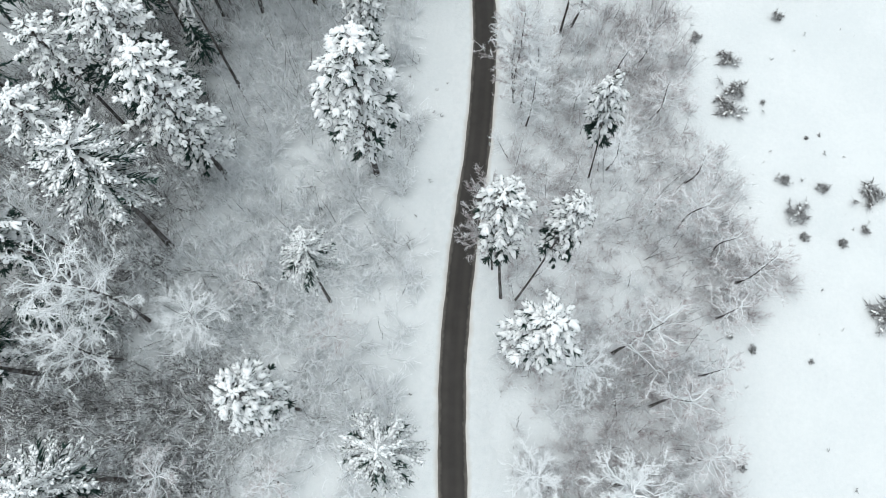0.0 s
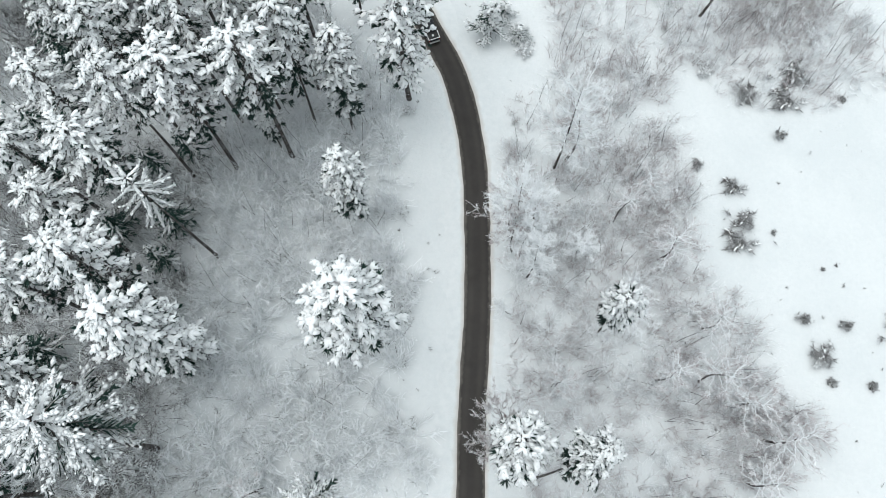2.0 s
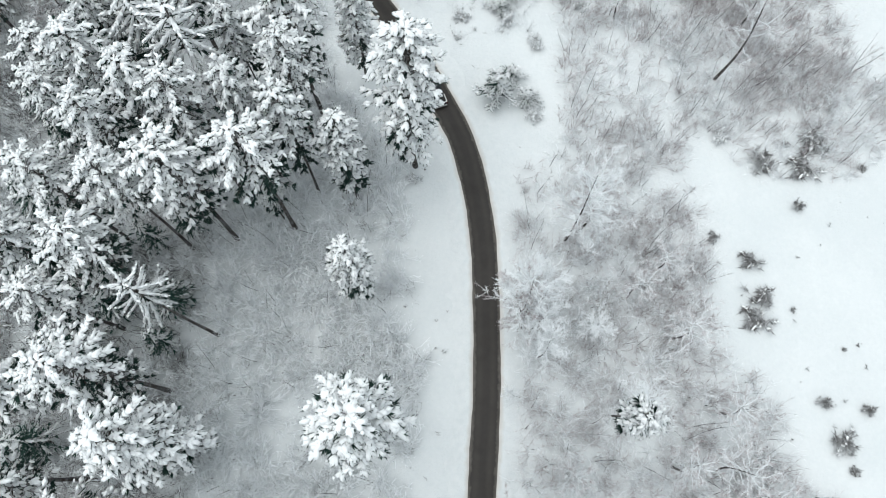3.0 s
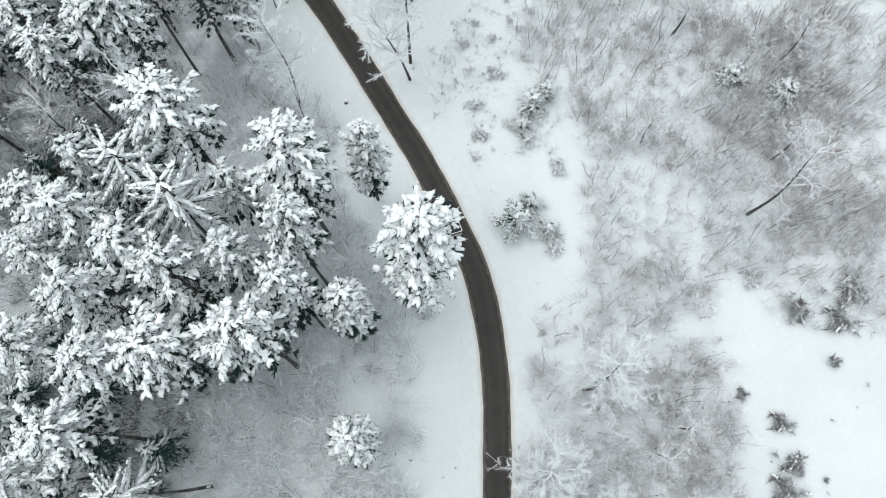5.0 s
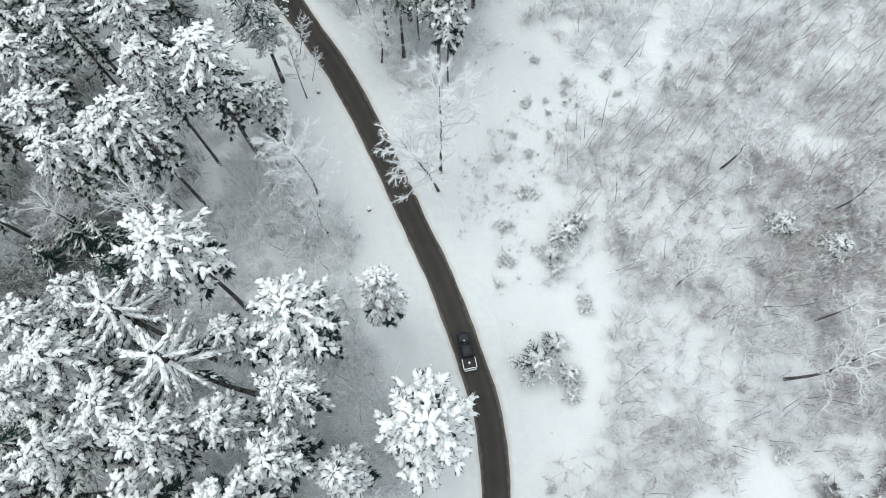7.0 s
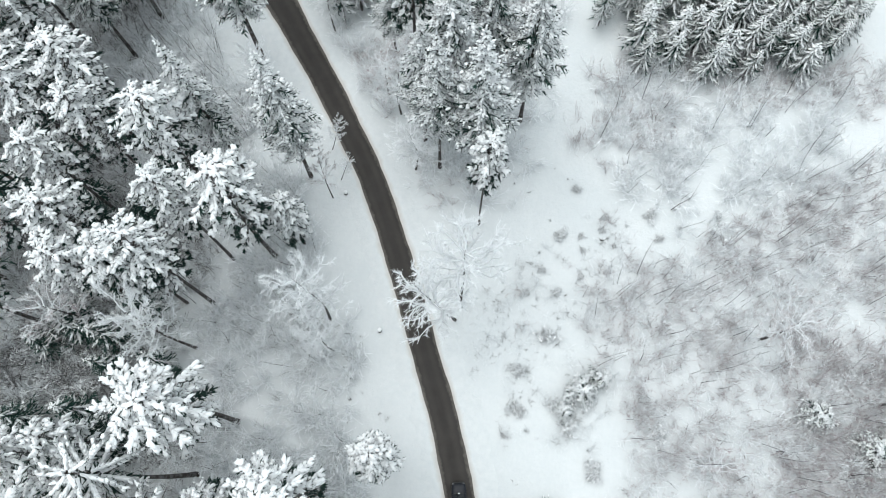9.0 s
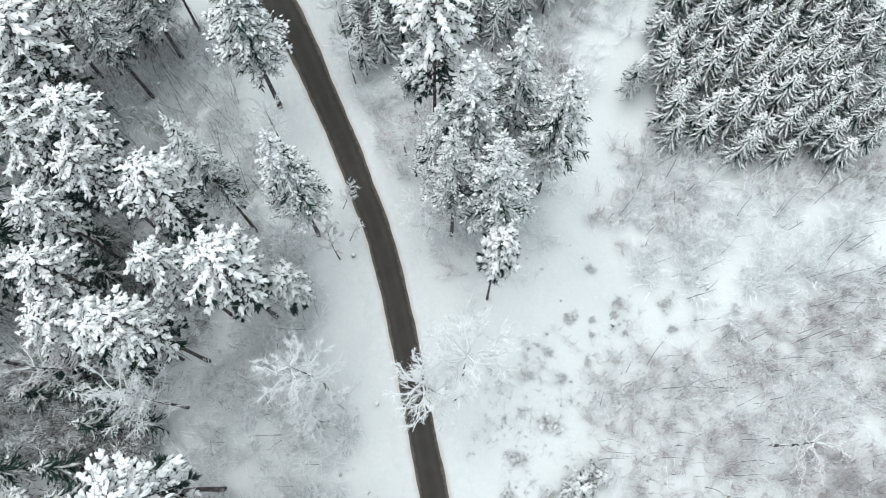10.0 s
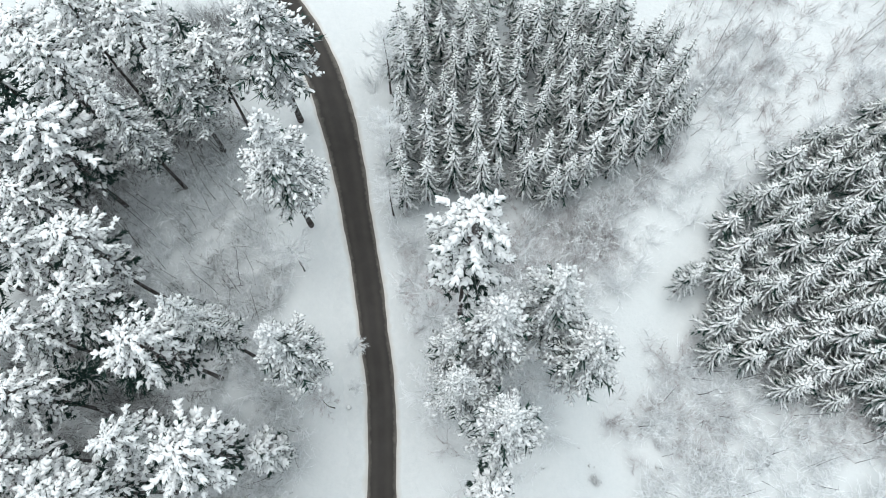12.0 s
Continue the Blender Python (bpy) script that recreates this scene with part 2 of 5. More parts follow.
def bristles(c, d, long, wide, high, rng, count=4):
    """Needle sprays showing round and under the lumps."""
    n = len(c) * count
    if not n:
        return np.zeros((0, 3)), np.zeros((0, 3), int)
    c, d = np.repeat(c, count, 0), np.repeat(d, count, 0)
    long, wide, high = (np.repeat(x, count)[:, None] for x in (long, wide, high))
    s = np.cross(d, [[0, 0, 1.0]])
    s /= np.linalg.norm(s, axis=1)[:, None] + 1e-9
    t = rng.normal(0, 0.55, (n, 1))
    way = np.cos(t) * d + np.sin(t) * s
    low = high * np.array([[0, 0, -0.55]])
    base = c + low - d * long * rng.uniform(0.1, 0.45, (n, 1))
    return slivers(base, c + low * rng.uniform(0.7, 1.9, (n, 1)) + way * long * rng.uniform(0.44, 0.70, (n, 1)), wide[:, 0] * 0.26)


def knobs(base, tip, wide, rng, count=2):
    """Rounded dabs of snow strung along twigs, thickest towards their ends."""
    base, tip = np.repeat(np.asarray(base, float), count, 0), np.repeat(np.asarray(tip, float), count, 0)
    wide = np.repeat(np.asarray(wide, float), count)
    n = len(base)
    t = rng.uniform(0.35, 1.08, n)
    d = tip - base
    c = base + d * t[:, None] + rng.normal(0, 0.35, (n, 3)) * wide[:, None] + [0, 0, 0.05]
    d /= np.linalg.norm(d, axis=1)[:, None] + 1e-9
    d += rng.normal(0, 0.3, (n, 3))
    d[:, 2] *= 0.5
    d /= np.linalg.norm(d, axis=1)[:, None] + 1e-9
    s = np.cross(d, [[0, 0, 1.0]])
    s /= np.linalg.norm(s, axis=1)[:, None] + 1e-9
    k = OCTA_V[None] * (1 + rng.uniform(-0.3, 0.3, (n, 6, 1)))
    w = (wide * rng.uniform(0.6, 1.35, n))[:, None, None]
    v = c[:, None] + k[..., :1] * w * 1.7 * d[:, None] + k[..., 1:2] * w * s[:, None] + k[..., 2:] * w * np.array([0, 0, 0.8])
    return v.reshape(-1, 3), (np.arange(n)[:, None, None] * 6 + OCTA_F[None, :, ::1]).reshape(-1, 3)


def ridges(base, tip, wide, rng, sag=0.10):
    """Tapered ridges of snow lying along twigs, drooping towards their tips."""
    base, tip, wide = np.asarray(base, float), np.asarray(tip, float), np.asarray(wide, float)
    n = len(base)
    d = tip - base
    long = np.linalg.norm(d, axis=1)[:, None]
    s = np.cross(d, [[0, 0, 1.0]])
    s /= np.linalg.norm(s, axis=1)[:, None] + 1e-9
    cols = []
    for f, w in ((0.0, 0.75), (0.55, 1.0)):
        w = wide[:, None] * w * rng.uniform(0.7, 1.3, (n, 1))
        at = base + d * f - np.array([[0, 0, 1.0]]) * sag * long * f * f
        cols += [at - s * w, at + np.array([[0, 0, 1.0]]) * w * 0.9 + s * w * rng.uniform(-0.3, 0.3, (n, 1)), at + s * w]
    cols.append(tip - np.array([[0, 0, 1.0]]) * sag * long)
    f = np.array([(0, 1, 4), (0, 4, 3), (1, 2, 5), (1, 5, 4), (3, 4, 6), (4, 5, 6), (0, 2, 1)])
    return np.stack(cols, 1).reshape(-1, 3), (np.arange(n)[:, None, None] * 7 + f[None, :, ::-1]).reshape(-1, 3)


def polar(a, e=0.0):
    return np.array([math.cos(a) * math.cos(e), math.sin(a) * math.cos(e), math.sin(e)])


class Lumps:
    """Lumps on the boughs; those that are bare carry needles alone."""

    def __init__(self):
        self.c, self.d, self.s, self.k = [], [], [], []

    def add(self, c, d, long, wide, high, snowy=True):
        self.c.append(c), self.d.append(d), self.s.append((long, wide, high)), self.k.append(snowy)

    def arrays(self, snowy=None):
        s, k = np.array(self.s), np.array(self.k)
        if snowy is None:
            k = np.full(len(k), True)
        elif not snowy:
            k = ~k
        return np.array(self.c)[k], np.array(self.d)[k], s[k, 0], s[k, 1], s[k, 2]


def trunk_piece(rng, height, r0, r1, bend=0.25, sides=9, rings=9):
    t = np.linspace(0, 1, rings)
    a = rng.uniform(0, 6.28)
    off = bend * np.sin(t * math.pi * 1.3)
    p = np.stack([math.cos(a) * off, math.sin(a) * off, t * height], 1)
    p[0, 2] = -0.5
    r = r1 + (r0 - r1) * (1 - t) ** 0.9
    r[0] *= 1.25
    return tube(p, r, sides), p


def at_height(p, z):
    return np.array([np.interp(z, p[:, 2], p[:, 0]), np.interp(z, p[:, 2], p[:, 1]), z])


# ---- trees ----
def dress(root, limbs, green, white, needles, label):
    """Hangs wood, needles and snow on a tree."""
    if limbs:
        tagged(part("crown_wood", limbs, M_BARK, root), kind="stuff")
    foliage = tagged(part("foliage", green, needles, root, "dark green needle sprays under the snow", smooth=False), kind="stuff")
    tagged(part("snow_load", white, M_SNOW, foliage, label), kind="stuff")


def pine(seed, deep=0, big=1.0):
    """A tall pine, 30 m high, with a domed crown 4 m in radius of heaped snow."""
    rng = np.random.default_rng(seed)
    root = new("pine_tree")
    tr, p = trunk_piece(rng, 29.2, 0.27, 0.06)
    part("trunk", [tr], M_BARK, root)
    lum, limbs = Lumps(), []
    levels, depth = (13, 15, 19)[deep], (12.0, 13.5)[seed % 2] + (0, 3.5, 9.0)[deep] + rng.uniform(-1, 1)
    turn = rng.uniform(0, 6.28)
    swell = [rng.uniform(0.80, 1.16) for _ in range(9)]
    for k in range(levels):
        f = (k + 0.3) / levels
        below = depth * f ** 1.25
        z = 29.3 - below
        reach = 4.05 * math.sqrt(1 - (1 - min((below + 0.15) / 5.0, 1)) ** 2) * (1 - 0.42 * max(0, below - 7) / (depth - 7)) * (1 if deep < 2 else 0.55 + 0.45 * min(1, below / 9))
        per = 4 if k < 1 else 6 if f < 0.2 else 7 if f < 0.6 else 6
        turn += 0.55 + rng.uniform(-0.15, 0.15)
        for b in range(per):
            a = turn + 6.283 * b / per + rng.uniform(-0.22, 0.22)
            r = reach * rng.uniform(0.66, 1.14) * swell[int(a / 6.283 * 9) % 9]
            o = at_height(p, z + rng.uniform(-0.5, 0.5))
            rise = r * (0.22 - 0.5 * min(below / 7, 1)) + rng.uniform(-0.25, 0.25)
            limbs.append(tube(np.array([o, o + polar(a) * r * 0.5 + [0, 0, rise * 0.7 + 0.15], o + polar(a) * r * 0.95 + [0, 0, rise]]) - [0, 0, 0.25], [0.08, 0.05, 0.02], 3))
            laden = 1.0 - (0.95, 0.95, 0.45)[deep] * max(0, below - 3.4) / (depth - 3.4)
            heavy = rng.random() < laden + 0.1
            tufts = 1 + int(r / big / (0.55 if below < 5 else 0.8 if below < 7 or deep > 1 else 1.3))
            for i in range(tufts):
                s = 1.0 - 0.80 * (i + rng.uniform(-0.2, 0.2)) / max(tufts, 2)
                c = o + polar(a) * r * s * 0.86 + [0, 0, rise * min(1, s * 1.25)]
                outer = i == 0
                for w in (-0.6, 0.0, 0.6) if outer or i % 2 else (-0.75, 0.75):
                    w += rng.uniform(-0.3, 0.3)
                    long = big * (0.46 + 0.032 * r) * rng.uniform(0.5, 1.6) * (1.1 if outer else 1.0)
                    d = polar(a + w, rng.uniform(-0.30, 0.10) - 0.25 * f)
                    wide = min(long * rng.uniform(0.42, 0.68), 0.40 * big)
                    lum.add(c + d * long * rng.uniform(0.25, 0.5) + [0, 0, rng.uniform(-0.14, 0.12)], d, long, wide, wide * rng.uniform(0.6, 0.9), heavy and rng.random() < 0.95)
    for b in range(5):
        lum.add(p[-1] + polar(b * 1.26) * 0.38, polar(b * 1.26, 0.3), 0.85, 0.45, 0.42)
    snow = lum.arrays(True)
    dress(root, limbs, [bristles(*lum.arrays(), rng, 4), bristles(*lum.arrays(False), rng, 6)], [blobs(*snow, rng, 0.34, 0.25), crumbs(*(q[::2] for q in snow), rng, 1), fuzz(*snow, rng, 3)], M_NEEDLE, "thick white snow lumps")
    return tagged(root, "tall pine with a domed crown loaded with heaped snow", "pine tree")


class Boughs:
    """Boughs with side twigs: thin ridges of snow over dark sprays of needles."""

    def __init__(self):
        self.main, self.side, self.green = [], [], []

    def add(self, rng, o, a, e, r, wide, pairs, snowy, fork=0.85, side=0.42, green=1.0):
        d = polar(a, e)
        tip = o + polar(a + rng.uniform(-0.07, 0.07), e) * r
        low = np.array([0, 0, 0.07 + wide * 0.5])
        self.green.append((o - low, tip + d * 0.04 * r - low * 1.6, wide * 1.15 * green))
        if snowy:
            self.main.append((o + d * r * 0.10, tip, wide))
        for i in range(pairs):
            for sign in (-1, 1):
                t = 0.20 + 0.72 * (i + rng.uniform(0.1, 0.9)) / pairs
                b = o + (tip - o) * t
                n = polar(a + sign * fork * rng.uniform(0.6, 1.25), e - rng.uniform(0.0, 0.3))
                c = n * r * side * (1.15 - 0.75 * t) * rng.uniform(0.6, 1.2)
                self.green.append((b - low, b + c * 1.15 - low * 1.5, wide * 0.75 * green))
                if snowy:
                    self.side.append((b, b + c * 1.05, wide * rng.uniform(0.6, 1.1)))

    def snow(self, rng, sag=0.10, dabs=0.0):
        out = [ridges(*zip(*self.main), rng, sag)]
        b, t, w = (np.array(q) for q in zip(*self.side))
        if dabs:
            return out + [spikes(b, t - [0, 0, 0.05], w * 0.75), knobs(b, t, w * dabs, rng, 1), knobs(*(np.array(q) for q in zip(*self.main)), rng, 3)]
        return out + [spikes(b, t - [0, 0, 0.05], w * 1.15)]

    def needles(self):
        return slivers(*(np.array(q) for q in zip(*self.green)), flat=0.8)


def star_pine(seed):
    """A tall conifer, 30 m high, with long rayed boughs 4 m in reach."""
    rng = np.random.default_rng(seed)
    root = new("conifer_tree")
    tr, p = trunk_piece(rng, 29.4, 0.25, 0.05)
    part("trunk", [tr], M_BARK, root)
    boughs, limbs, lum = Boughs(), [], Lumps()
    for k in range(5):
        f = k / 4
        z = 29.2 - 6.0 * f
        per = (5, 6, 7, 8, 7)[k]
        for b in range(per):
            a = k * 0.5 + 6.283 * b / per + rng.uniform(-0.22, 0.22)
            r = 4.2 * (0.42 + 0.58 * f ** 0.5) * rng.uniform(0.7, 1.1)
            o, e = at_height(p, z), 0.26 - 0.55 * f
            limbs.append(tube([o, o + polar(a, e) * r * 0.5, o + polar(a, e - 0.1) * r * 0.98], [0.07, 0.05, 0.02], 3))
            boughs.add(rng, o, a, e, r, 0.13 + 0.012 * r, 5 + int(r * 1.6), f < 0.9 or rng.random() < 0.5, 0.7, 0.19)
            for t in rng.uniform(0.12, 1.0, 7):
                w = rng.uniform(-0.4, 0.4)
                lum.add(o + polar(a + w * 0.12, e) * r * t + [0, 0, 0.04], polar(a + w, e), rng.uniform(0.26, 0.5), rng.uniform(0.16, 0.30), 0.2)
    lum.add(p[-1] + [0, 0, 0.2], (0.05, 0, 1), 1.1, 0.3, 0.3)
    dress(root, limbs, [boughs.needles()], boughs.snow(rng) + [blobs(*lum.arrays(), rng, 0.3)], M_NEEDLE, "narrow white ridges of snow")
    return tagged(root, "tall conifer with long snow-ridged boughs spreading like a star", "conifer")


def layered_conifer(seed):
    """A conifer, 30 m high, its ragged boughs in many layers down to two thirds of its height."""
    rng = np.random.default_rng(seed)
    root = new("conifer_tree")
    tr, p = trunk_piece(rng, 29.4, 0.25, 0.05)
    part("trunk", [tr], M_BARK, root)
    boughs, limbs, lum = Boughs(), [], Lumps()
    for k in range(11):
        f = k / 10
        z = 29.3 - 9.5 * f + rng.uniform(-0.2, 0.2)
        per = 5 + min(k, 4)
        for b in range(per):
            a = k * 0.73 + 6.283 * b / per + rng.uniform(-0.3, 0.3)
            r = 3.9 * (0.22 + 0.78 * min(1.0, f * 1.5) ** 0.6) * rng.uniform(0.6, 1.15)
            o, e = at_height(p, z), 0.35 - 0.75 * f + rng.uniform(-0.1, 0.1)
            limbs.append(tube([o, o + polar(a, e) * r * 0.5, o + polar(a, e - 0.1) * r * 0.98], [0.06, 0.045, 0.02], 3))
            snowy = rng.random() < 1.0 - 0.35 * f
            boughs.add(rng, o, a, e, r, 0.12 + 0.014 * r, 4 + int(r * 1.3), snowy, 0.7, 0.26)
            for t in rng.uniform(0.15, 1.0, 3 if snowy else 1):
                w = rng.uniform(-0.5, 0.5)
                lum.add(o + polar(a + w * 0.3, e) * r * t + [0, 0, 0.04], polar(a + w, e), rng.uniform(0.25, 0.5), rng.uniform(0.11, 0.2), 0.16)
    lum.add(p[-1] + [0, 0, 0.2], (0.05, 0, 1), 1.1, 0.28, 0.28)
    dress(root, limbs, [boughs.needles()], boughs.snow(rng, dabs=0.75) + [blobs(*lum.arrays(), rng, 0.34)], M_NEEDLE, "ragged white ridges of snow")
    return tagged(root, "tall conifer with ragged layers of snow-ridged boughs", "conifer")


def tall_spruce(seed):
    """A tall spruce, 31 m high, with a deep narrow crown 3.3 m in radius."""
    rng = np.random.default_rng(seed)
    root = new("spruce_tree")
    tr, p = trunk_piece(rng, 30.3, 0.24, 0.03, 0.12)
    part("trunk", [tr], M_BARK, root)
    boughs, limbs, lum = Boughs(), [], Lumps()
    for k in range(20):
        f = k / 19
        z = 30.0 - 19.0 * f ** 1.15
        r0 = 3.6 * (0.07 + 0.93 * min(1, (30.2 - z) / 13.0) ** 0.95) * (1 - 0.35 * max(0, f - 0.7) / 0.3)
        per = 6 if k < 3 else 8
        for b in range(per):
            a = k * 0.47 + 6.283 * b / per + rng.uniform(-0.25, 0.25)
            r = r0 * rng.uniform(0.6, 1.22)
            o, e = at_height(p, z + rng.uniform(-0.35, 0.35)), rng.uniform(-0.26, 0.06)
            limbs.append(tube([o, o + polar(a, e) * r * 0.9], [0.05, 0.02], 3))
            boughs.add(rng, o, a, e, r, 0.10 + 0.018 * r, 2 if r < 1.0 else 6, rng.random() < 0.98 - 0.3 * f, 0.85, 0.36, 0.9)
            for t in rng.uniform(0.35, 1.0, int(0.4 + r * 0.8)):
                w = rng.uniform(-0.3, 0.3)
                lum.add(o + polar(a + w * 0.6, e) * r * t + [0, 0, 0.05], polar(a + w, e - 0.1), rng.uniform(0.3, 0.65), rng.uniform(0.18, 0.32), 0.2)
    lum.add(p[-1] + [0, 0, 0.3], (0.05, 0, 1), 1.3, 0.25, 0.25)
    dress(root, limbs, [boughs.needles()], boughs.snow(rng, dabs=0.95) + [blobs(*lum.arrays(), rng, 0.3)], M_NEEDLE_GREEN, "white snow along the boughs")
    return tagged(root, "tall narrow spruce with drooping snow-covered boughs", "spruce tree")


def young_spruce(seed, snowy=0.9):
    """A pointed plantation spruce, 15 m high and 2.1 m in radius."""
    rng = np.random.default_rng(seed)
    root = new("young_spruce")
    tr, p = trunk_piece(rng, 14.6, 0.13, 0.02, 0.05, 5, 4)
    part("trunk", [tr], M_BARK, root)
    boughs, lum = Boughs(), Lumps()
    for k in range(12):
        f = (k + 0.4) / 12
        z = 14.5 - 11.0 * f
        r0 = 2.35 * (0.10 + 0.90 * f ** 0.85)
        per = 5 if k < 2 else 7
        for b in range(per):
            a = k * 0.55 + 6.283 * b / per + rng.uniform(-0.2, 0.2)
            r, e = r0 * rng.uniform(0.78, 1.15), rng.uniform(-0.42, -0.16)
            # fewer snowy boughs low down: bare green stands in for deep shade between trees
            boughs.add(rng, at_height(p, z + rng.uniform(-0.2, 0.2)), a, e, r, 0.075 + 0.016 * r, 1 if k < 2 else 2 if k < 6 else 3, rng.random() < (snowy * (1 - 0.32 * max(0, f - 0.35)) if k > 3 else 0.5 + snowy * 0.5), 0.75, 0.40, 1.25)
    lum.add(p[-1] + [0, 0, 0.2], (0.05, 0, 1), 1.0, 0.16, 0.16)
    dress(root, None, [boughs.needles()], boughs.snow(rng) + [blobs(*lum.arrays(), rng, 0.3)], M_NEEDLE_GREEN, "white snow along the boughs")
    return tagged(root, "young pointed spruce dusted with snow in a dense plantation", "spruce tree")


def bare(seed, rimed=True, spread=1.0, thin=1.0, limb=1.0):
    """A leafless tree, 20 m high, 4.5 m in radius."""
    rng = np.random.default_rng(seed)
    root = new("bare_tree")
    tr, p = trunk_piece(rng, 17.5, 0.17 * thin, 0.03, 0.5, 7, 8)
    part("trunk", [tr], M_BARK, root)
    limbs, b1, t1 = [], [], []
    n = 25 if rimed else 18
    for i in range(n):
        f = i / (n - 1)
        o = at_height(p, 7 + 10.2 * f)
        a = i * 2.4 + rng.uniform(-0.5, 0.5)
        r = 4.5 * spread * (1 - 0.5 * f) * rng.uniform(0.65, 1.05)
        up = rng.uniform(0.4, 1.0) * r + 1.0
        q = [o]
        for s in (0.3, 0.55, 0.8, 1.0):
            q.append(o + polar(a + rng.uniform(-0.28, 0.28)) * r * s + [0, 0, up * s ** 1.2])
        q = np.array(q)
        limbs.append(tube(q, np.array([0.085, 0.07, 0.055, 0.042, 0.02]) * thin * limb * (1.15 if rimed else 1.0), 4))
        for j in range(8):
            s = rng.uniform(0.12, 0.98) * 4
            k = min(int(s), 3)
            x = q[k] + (q[k + 1] - q[k]) * (s - k)
            d = polar(a + rng.choice((-1, 1)) * rng.uniform(0.2, 1.0), rng.uniform(0.0, 0.9))
            reach = r * rng.uniform(0.2, 0.42)
            mid = x + d * reach * 0.5 + rng.normal(0, 0.09, 3) * reach
            y = x + d * reach
            limbs.append(tube([x, mid, y], np.array([0.042, 0.032, 0.014]) * thin * limb * (1.05 if rimed else 1.0), 3))
            for m in range(19 if rimed else 26):
                w = x + (y - x) * rng.uniform(0.05, 1.05)
                e = d + rng.normal(0, 0.7, 3)
                b1.append(w), t1.append(w + e / np.linalg.norm(e) * rng.uniform(0.2, 0.7))
    wood = tagged(part("crown_wood", limbs, M_RIME if limb == 1.0 else M_BROWN, root), kind="stuff")
    tagged(part("twig_mass", [slivers(b1, t1, 0.026 * thin, 0.5 if rimed else 1.0)], M_RIME if rimed else M_BROWN, wood), kind="stuff")
    return tagged(root, "leafless tree with branches white with rime" if rimed else "leafless grey tree with snow along its branches", "bare tree")


def bush(seed, rimed=True):
    """A leafless bush 1 m in radius with snow caught in it."""
    rng = np.random.default_rng(seed)
    root = new("bush")
    b0, t0, b1, t1, lum = [], [], [], [], Lumps()
    for i in range(26):
        a = rng.uniform(0, 6.28)
        x = polar(a) * rng.uniform(0, 0.75) * rng.uniform(0.5, 1.0)
        y = x + polar(rng.uniform(0, 6.28), rng.uniform(0.7, 1.5)) * rng.uniform(0.25, 0.6)
        b0.append(x), t0.append(y)
        for j in range(30):
            w = x + (y - x) * rng.uniform(0.1, 1.1)
            e = rng.normal(0, 0.8, 3) + [0, 0, 0.3]
            b1.append(w), t1.append(w + e / np.linalg.norm(e) * rng.uniform(0.12, 0.38))
        for k in range(2 if rimed else i % 2):
            lum.add(x + (y - x) * rng.uniform(0.5, 1.05), polar(a + k), rng.uniform(0.10, 0.34), rng.uniform(0.06, 0.15), 0.09)
    twigs = tagged(part("twig_mass", [spikes(b0, t0, 0.018), slivers(b1[::2] if rimed else b1, t1[::2] if rimed else t1, 0.020)], M_TWIG if rimed else M_DARK, root), kind="stuff")
    if rimed:
        tagged(part("rime_mass", [slivers(b1[1::2], t1[1::2], 0.022, 0.6)], M_RIME, twigs, "fine twigs white with rime"), kind="stuff")
    tagged(part("snow_load", [blobs(*lum.arrays(), rng, 0.35)], M_SNOW, root), kind="stuff")
    return tagged(root, "leafless bush half white with rime in the clearing" if rimed else "small leafless brown bush flecked with snow in the open field", "bush")


def small_conifer(seed):
    """A bushy young conifer, 4 m high, 2 m in radius."""
    rng = np.random.default_rng(seed)
    root = new("young_conifer")
    tr, p = trunk_piece(rng, 3.8, 0.09, 0.02, 0.05, 6, 4)
    part("trunk", [tr], M_BARK, root)
    boughs, lum = Boughs(), Lumps()
    swell = [rng.uniform(0.6, 1.2) for _ in range(6)]
    for k in range(6):
        f = (k + 0.3) / 6
        for b in range(9):
            a = k * 0.5 + 6.283 * b / 9 + rng.uniform(-0.35, 0.35)
            r = 2.0 * (0.25 + 0.75 * f) * rng.uniform(0.55, 1.1) * swell[int(a / 6.283 * 6) % 6]
            o = at_height(p, 3.7 - 3.3 * f) + [rng.uniform(-0.3, 0.3), rng.uniform(-0.3, 0.3), 0]
            boughs.add(rng, o, a, rng.uniform(-0.25, 0.3), r * 0.9, 0.05 + 0.012 * r, 5, rng.random() < 0.8, 0.8, 0.5)
            lum.add(o + polar(a) * r * rng.uniform(0.2, 0.9), polar(a), rng.uniform(0.1, 0.25), 0.12, 0.09)
    dress(root, None, [boughs.needles()], boughs.snow(rng, dabs=1.1) + [blobs(*lum.arrays(), rng, 0.3)], M_NEEDLE, "fresh snow on the boughs")
    return tagged(root, "bushy young conifer half buried in fresh snow", "conifer")


# ---- the lie of the land ----
def lie(x, y):
    """Height of the ground."""
    u, v = np.clip(x, -85, 85) / 50, (np.clip(y, -30, 215) - 80) / 80
    return 0.111 + 0.313 * u - 2.393 * v + 0.843 * u * u + 1.126 * u * v + 0.921 * v * v


